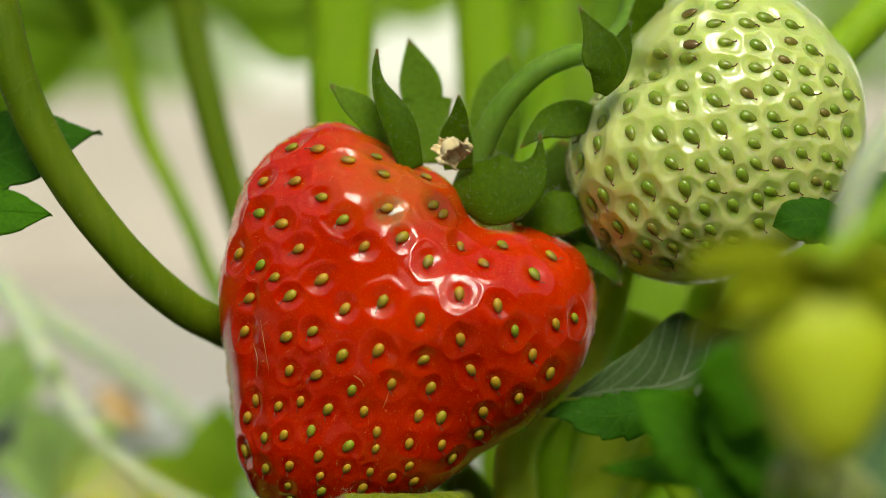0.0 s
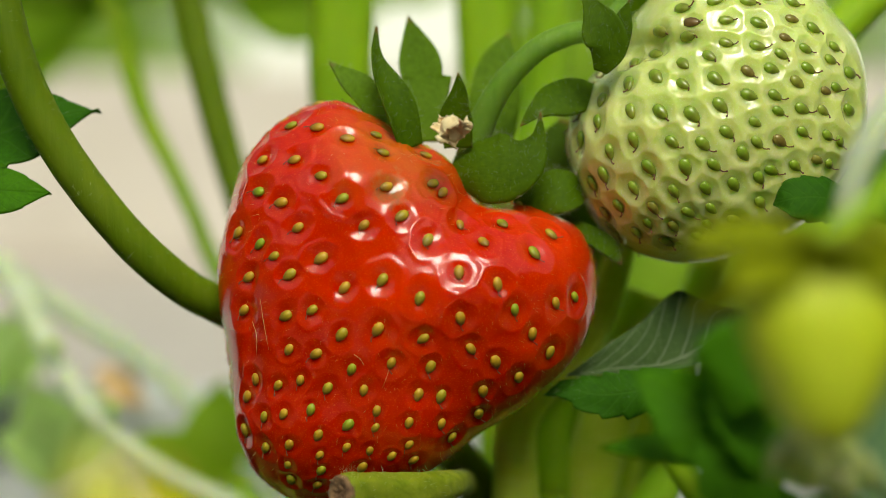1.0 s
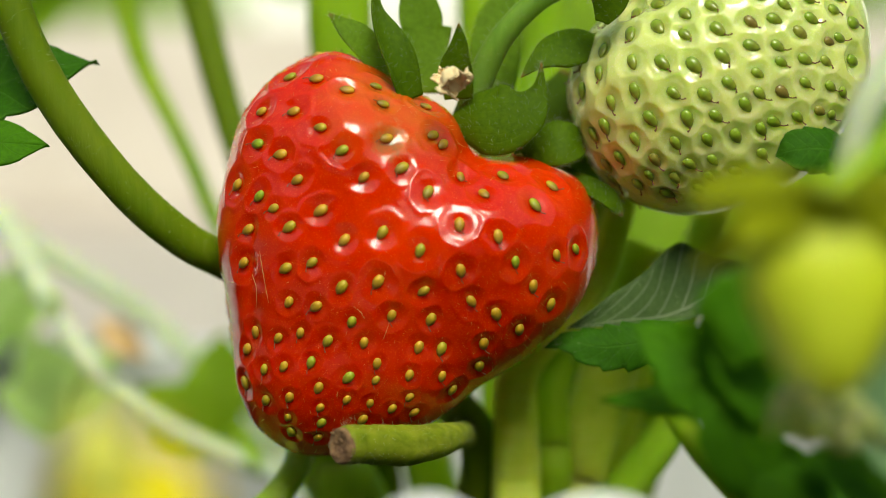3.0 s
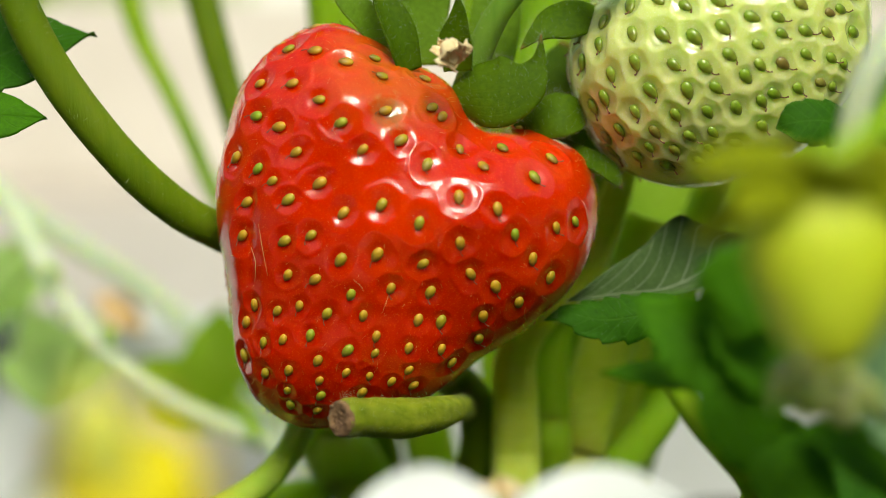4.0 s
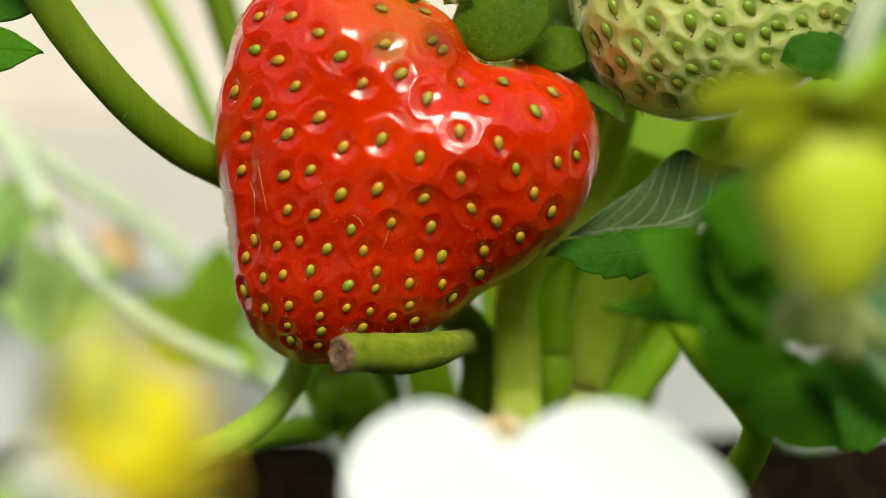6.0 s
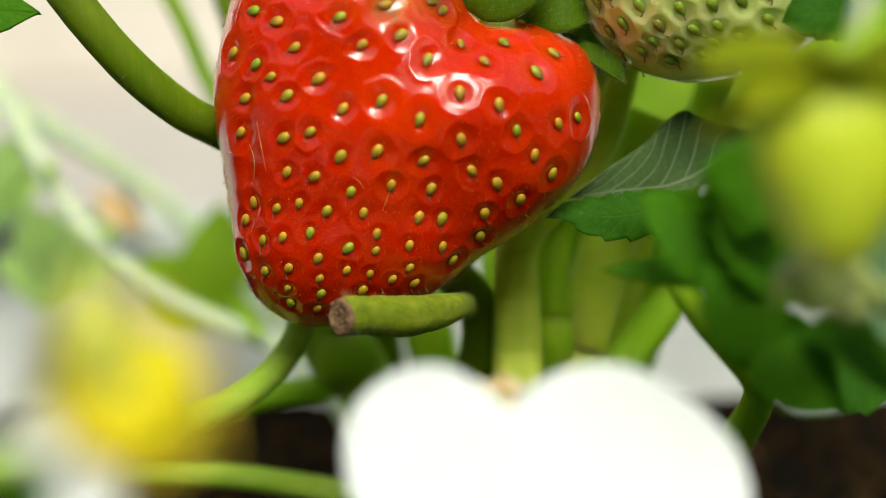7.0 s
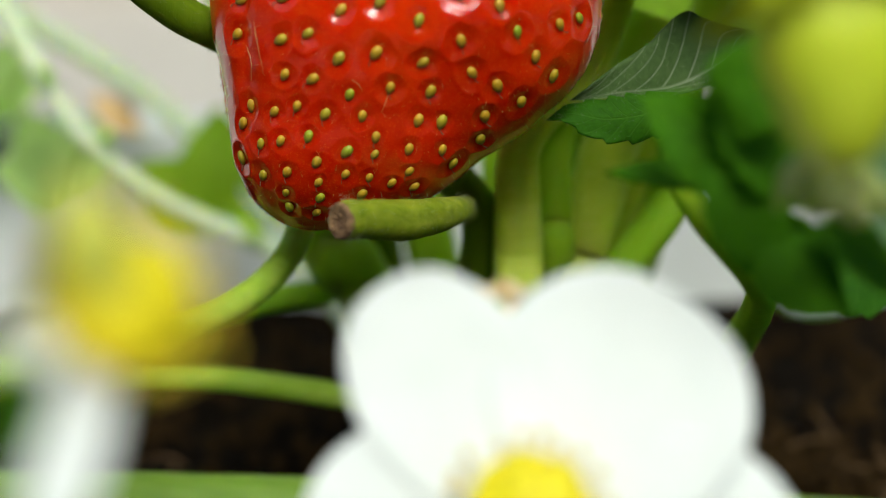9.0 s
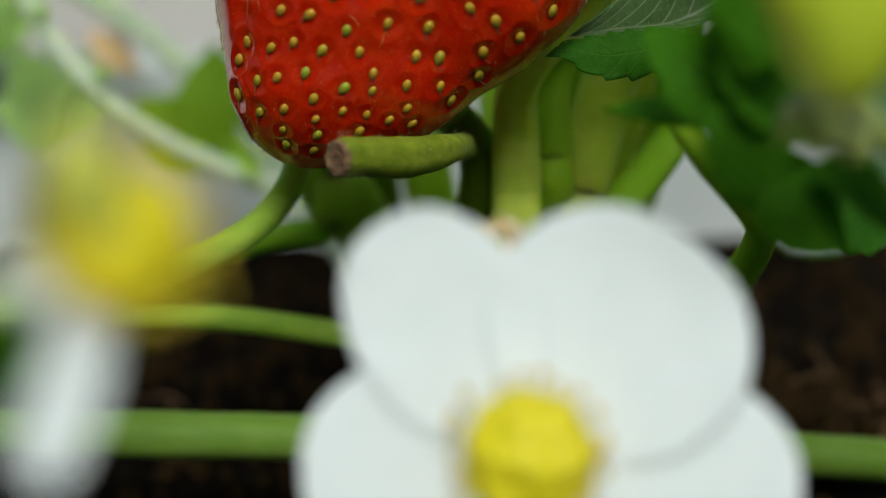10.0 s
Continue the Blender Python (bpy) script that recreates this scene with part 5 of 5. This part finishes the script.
trifoliate((-96.9, 450.0, 125.4), 46, (-0.6, 0.2, 0.1), (0.1, -0.8, 0.6), LEAF_PAINTED_LIT, 164, (-67.3, 300.0, 136.1))
trifoliate((-58.1, 470.0, 129.7), 40, (0.3, 0.2, 0.2), (0.0, -0.8, 0.6), LEAF_PAINTED_LIT, 168, (-45.0, 275.0, 133.1))
# added leaves above the view, on the tall stalks; they darken the fruits' reflections
trifoliate((-40, 285, 165), 52, (-0.6, -0.2, 0.2), (0.1, -0.3, 1.0), LEAF_PAINTED_LIT, 110, (-45.0, 275.0, 133.1))
trifoliate((8, 300, 190), 45, (0.3, 0.8, 0.1), (0.0, -0.2, 1.0), LEAF_PAINTED_LIT, 118, (-16.3, 262.0, 133.2))
trifoliate((75, 240, 170), 55, (0.6, -0.2, 0.1), (-0.1, -0.2, 1.0), LEAF_PAINTED_LIT, 122, (71.8, 232.0, 129.4))

# ---- young strawberry close to the camera ----
young = thing("strawberry", (28.1, 124.0, 75.9), "small yellow-green immature strawberry hanging under its calyx", "strawberry", "strawberries")
YOUNG_CENTRE = (28.6, 124.0, 83.5)
young_radii = [6.0, 5.9, 5.8, 5.8, 6.0, 6.4, 7.0, 7.8, 8.5, 8.8, 8.5, 7.8, 7.0, 6.4, 6.0, 5.8, 5.8, 5.9,
               6.0, 6.2, 6.4, 6.6, 6.7, 6.7, 6.6, 6.5, 6.4, 6.4, 6.4, 6.5, 6.6, 6.7, 6.7, 6.6, 6.4, 6.2]
young_seed = seed_mesh("young_seed", 1.0, 0.7, 0.5, SEED_GREEN, 0.5)
fruit(young, YOUNG_CENTRE, young_radii, 5.2, [], (0, 0, 8.0), [], YOUNG_FLESH, young_seed, [], 0.1, 0.15, 1.5, 0.5, 1.2, 0.8, sub=6, rng_seed=14)
for k in range(7):
    a = k / 7 * 2 * math.pi + 0.3
    c = np.array((28.1, 124.0, 89.9))
    tip = c + np.array((math.cos(a) * 10.0, math.sin(a) * 7.5, -1.6 + 2.2 * math.sin(3 * a)))
    blade("sepal", c, tip, 6.4, (0.0, -0.3, 1.0), YOUNG_SEPAL, young, bend=0.8, cup=0.6, nu=24, nv=8, relief=0.03)
blade("sepal", (27.7, 125.0, 89.7), (19.0, 128.0, 84.0), 3.88, (0.0, -0.8, 0.6), YOUNG_SEPAL, young, bend=0.8, cup=0.4, nu=24, nv=8, relief=0.03)
blade("sepal", (27.7, 125.0, 90.0), (18.8, 130.0, 90.3), 3.47, (0.0, -0.8, 0.6), YOUNG_SEPAL, young, bend=0.8, cup=0.4, nu=24, nv=8, relief=0.03)
stalk("stalk", [(28.1, 124.0, 89.9), (32.6, 126.0, 93.0), (38.0, 130.0, 95.9), (48.1, 150.0, 90.6), (76, 205, 40), (74, 240, -2)], [0.8, 0.7, 0.7, 0.9], STEM_FRESH, young, n=8)

stalk("stalk", [(5.1, 151.0, 57.2), (6.5, 160, 30), (8, 190, 12), (10, 240, -2)], [0.5, 0.5, 0.6, 0.7], STEM_LIME, plant, "thin stalk of a withered flower", n=6)
blade("dead_leaf", (-71.5, 338.0, 47.3), (-60.9, 338.0, 39.0), 7.16, (0.2, -0.8, 0.6), DEAD_LEAF, plant, "dry orange-brown leaf", bend=1.0, wave=0.6, nu=24, nv=8)
# buds below it
def bud(at, size, seed):
    e = thing("flower_bud", at, "small pale green closed bud among the leaves", "bud", "buds under the young fruit")
    v, f = ico(4)
    q = v * np.array((0.8, 0.8, 1.0)) * size
    q *= (1 + 0.08 * np.sin(5 * np.arctan2(v[:, 1], v[:, 0])) * np.abs(v[:, 2]))[:, None]
    mesh_part("bud_core", q + np.array(at), f, BUD_SKIN, e)
    rng = np.random.RandomState(seed)
    for k in range(5):
        a = k * 1.2566 + seed
        b = np.array(at) + np.array((0, 0, size * 0.9))
        t = np.array(at) + np.array((math.cos(a) * size * 1.3, math.sin(a) * size * 1.3, -size * 0.7))
        blade("sepal", b, t, size * 0.9, (math.cos(a), math.sin(a), 0.4), BUD_SKIN, e, bend=size * 0.35, nu=18, nv=6, relief=0.0)


bud((30.8, 138.0, 70.9), 3.0, 1)
bud((34.0, 139.0, 69.6), 2.7, 2)

# ---- open white flowers close to the camera ----
def flower(at, facing, petals, heart, label, seed, up=(0, 0, 1), reach=3.1):
    """petals: (angle, length, width) round the heart, angle counter-clockwise as seen from the front."""
    rng = np.random.RandomState(seed)
    e = thing("strawberry_flower", at, label, "flower", "strawberry flowers")
    F = Vector(facing).normalized()
    X = Vector(up).cross(F).normalized()
    Y = F.cross(X)
    A = Vector(at)
    for k, (ang, L, w) in enumerate(petals):
        d = X * math.cos(radians(ang)) + Y * math.sin(radians(ang))
        b = A + d * heart * 0.6 - F * (0.6 + 0.05 * k)
        t = A + d * L + F * rng.uniform(0.0, 0.15)
        blade("petal", tuple(b), tuple(t), w, tuple(F), PETAL, e, acute=0.0, bend=-0.6, cup=0.2, sharp=0.36, wide=0.95, wave=0.12, thick=0.12, veins=9, relief=0.03, seed=seed + k, nu=40, nv=20)
    for k in range(5):
        a = k * 1.2566 + 0.6
        d = X * math.cos(a) + Y * math.sin(a)
        blade("sepal", tuple(A - F * 2.5), tuple(A + d * heart * reach - F * 2.0), heart * 1.2, tuple(F), SEPAL_LIGHT, e, nu=20, nv=8, relief=0.03)
    v, f = ico(5)
    q = v.copy()
    bump = sum(np.sin(v @ np.array(d) * 9) for d in ((1, 0.3, 0.2), (0.1, 1, 0.4), (0.3, 0.2, 1)))
    q *= (1 + 0.04 * bump)[:, None]
    q = q[:, :1] * np.array(X)[None] * heart + q[:, 1:2] * np.array(Y)[None] * heart + q[:, 2:] * np.array(F)[None] * heart * 0.75
    mesh_part("heart", q + np.array(A), f, POLLEN, e, "yellow domed flower heart")
    for k in range(22):
        a = k * 2 * math.pi / 22 + rng.uniform(-0.08, 0.08)
        d = X * math.cos(a) + Y * math.sin(a)
        r = heart * rng.uniform(1.05, 1.3)
        p0, p1, p2 = A + d * heart * 0.9, A + d * r * 0.95 + F * 0.8, A + d * r * 1.05 + F * rng.uniform(1.2, 2.2)
        s = stalk("stamen", [tuple(p0), tuple(p1), tuple(p2)], [0.16, 0.13], POLLEN, e, sides=6, n=3)
        v2, f2 = ico(2)
        mesh_part("anther", v2 * np.array((0.42, 0.4, 0.5)) + np.array(p2), f2, ANTHER, s)
    return e


flower((6.7, 128.0, 45.6), (0.0, -1.0, 0.5), [(121, 22.6, 15.6), (53, 22.2, 22.6), (-13, 21.87, 19.69), (-95, 21.87, 19.69), (191, 18.15, 19.25)],
       5.16, "open white strawberry flower with a yellow heart", 3)
stalk("stalk", [(6.8, 131.0, 44.0), (8.5, 140, 15), (10, 165, 8), (12, 205, 2), (12, 245, -2)], [0.9, 0.9, 1.0, 1.1, 1.2], STEM_FRESH, plant, n=8)
shed = flower((-17.6, 93.0, 73.9), (0.5, -0.7, 0.5), [(192, 7.6, 2.8), (236, 14.4, 4.0)],
              4.1, "half-shed white strawberry flower with a large yellow heart", 6, reach=1.5)
sheet("sepal", [(-17.9, 90.0, 74.5), (-18.2, 89.0, 77.5), (-18.7, 89.0, 79.6), (-19.3, 90.0, 82.1)], [0.8, 1.7, 1.5, 0.1], (0.3, -0.9, 0.3), BRACT, shed, thick=0.15, cup=0.3, seed=3)
sheet("sepal", [(-22.5, 94.0, 70.4), (-23.0, 93.0, 68.4), (-23.5, 92.0, 66.8), (-24.4, 92.0, 64.1)], [0.5, 1.2, 1.2, 0.1], (0.2, -0.9, 0.3), LEAF, shed, thick=0.15, cup=0.3, seed=5)
stalk("stalk", [(-18.8, 95.0, 74.0), (-24.8, 97.0, 69.4), (-32.2, 100.0, 63.4), (-56, 150, 20), (-68, 225, -2)], [0.9, 0.8, 0.9, 1.0, 1.2], STEM_FRESH, plant, "stalk of a spent flower", n=8)
for at in ((30.8, 139.0, 70.9), (34.0, 140.0, 69.6)):
    stalk("stalk", [at, (38.9, 146.0, 68.1), (46.9, 152.0, 64.7), (70, 220, -2)], [0.5, 0.5, 0.6, 0.9], STEM_FRESH, plant, n=6)
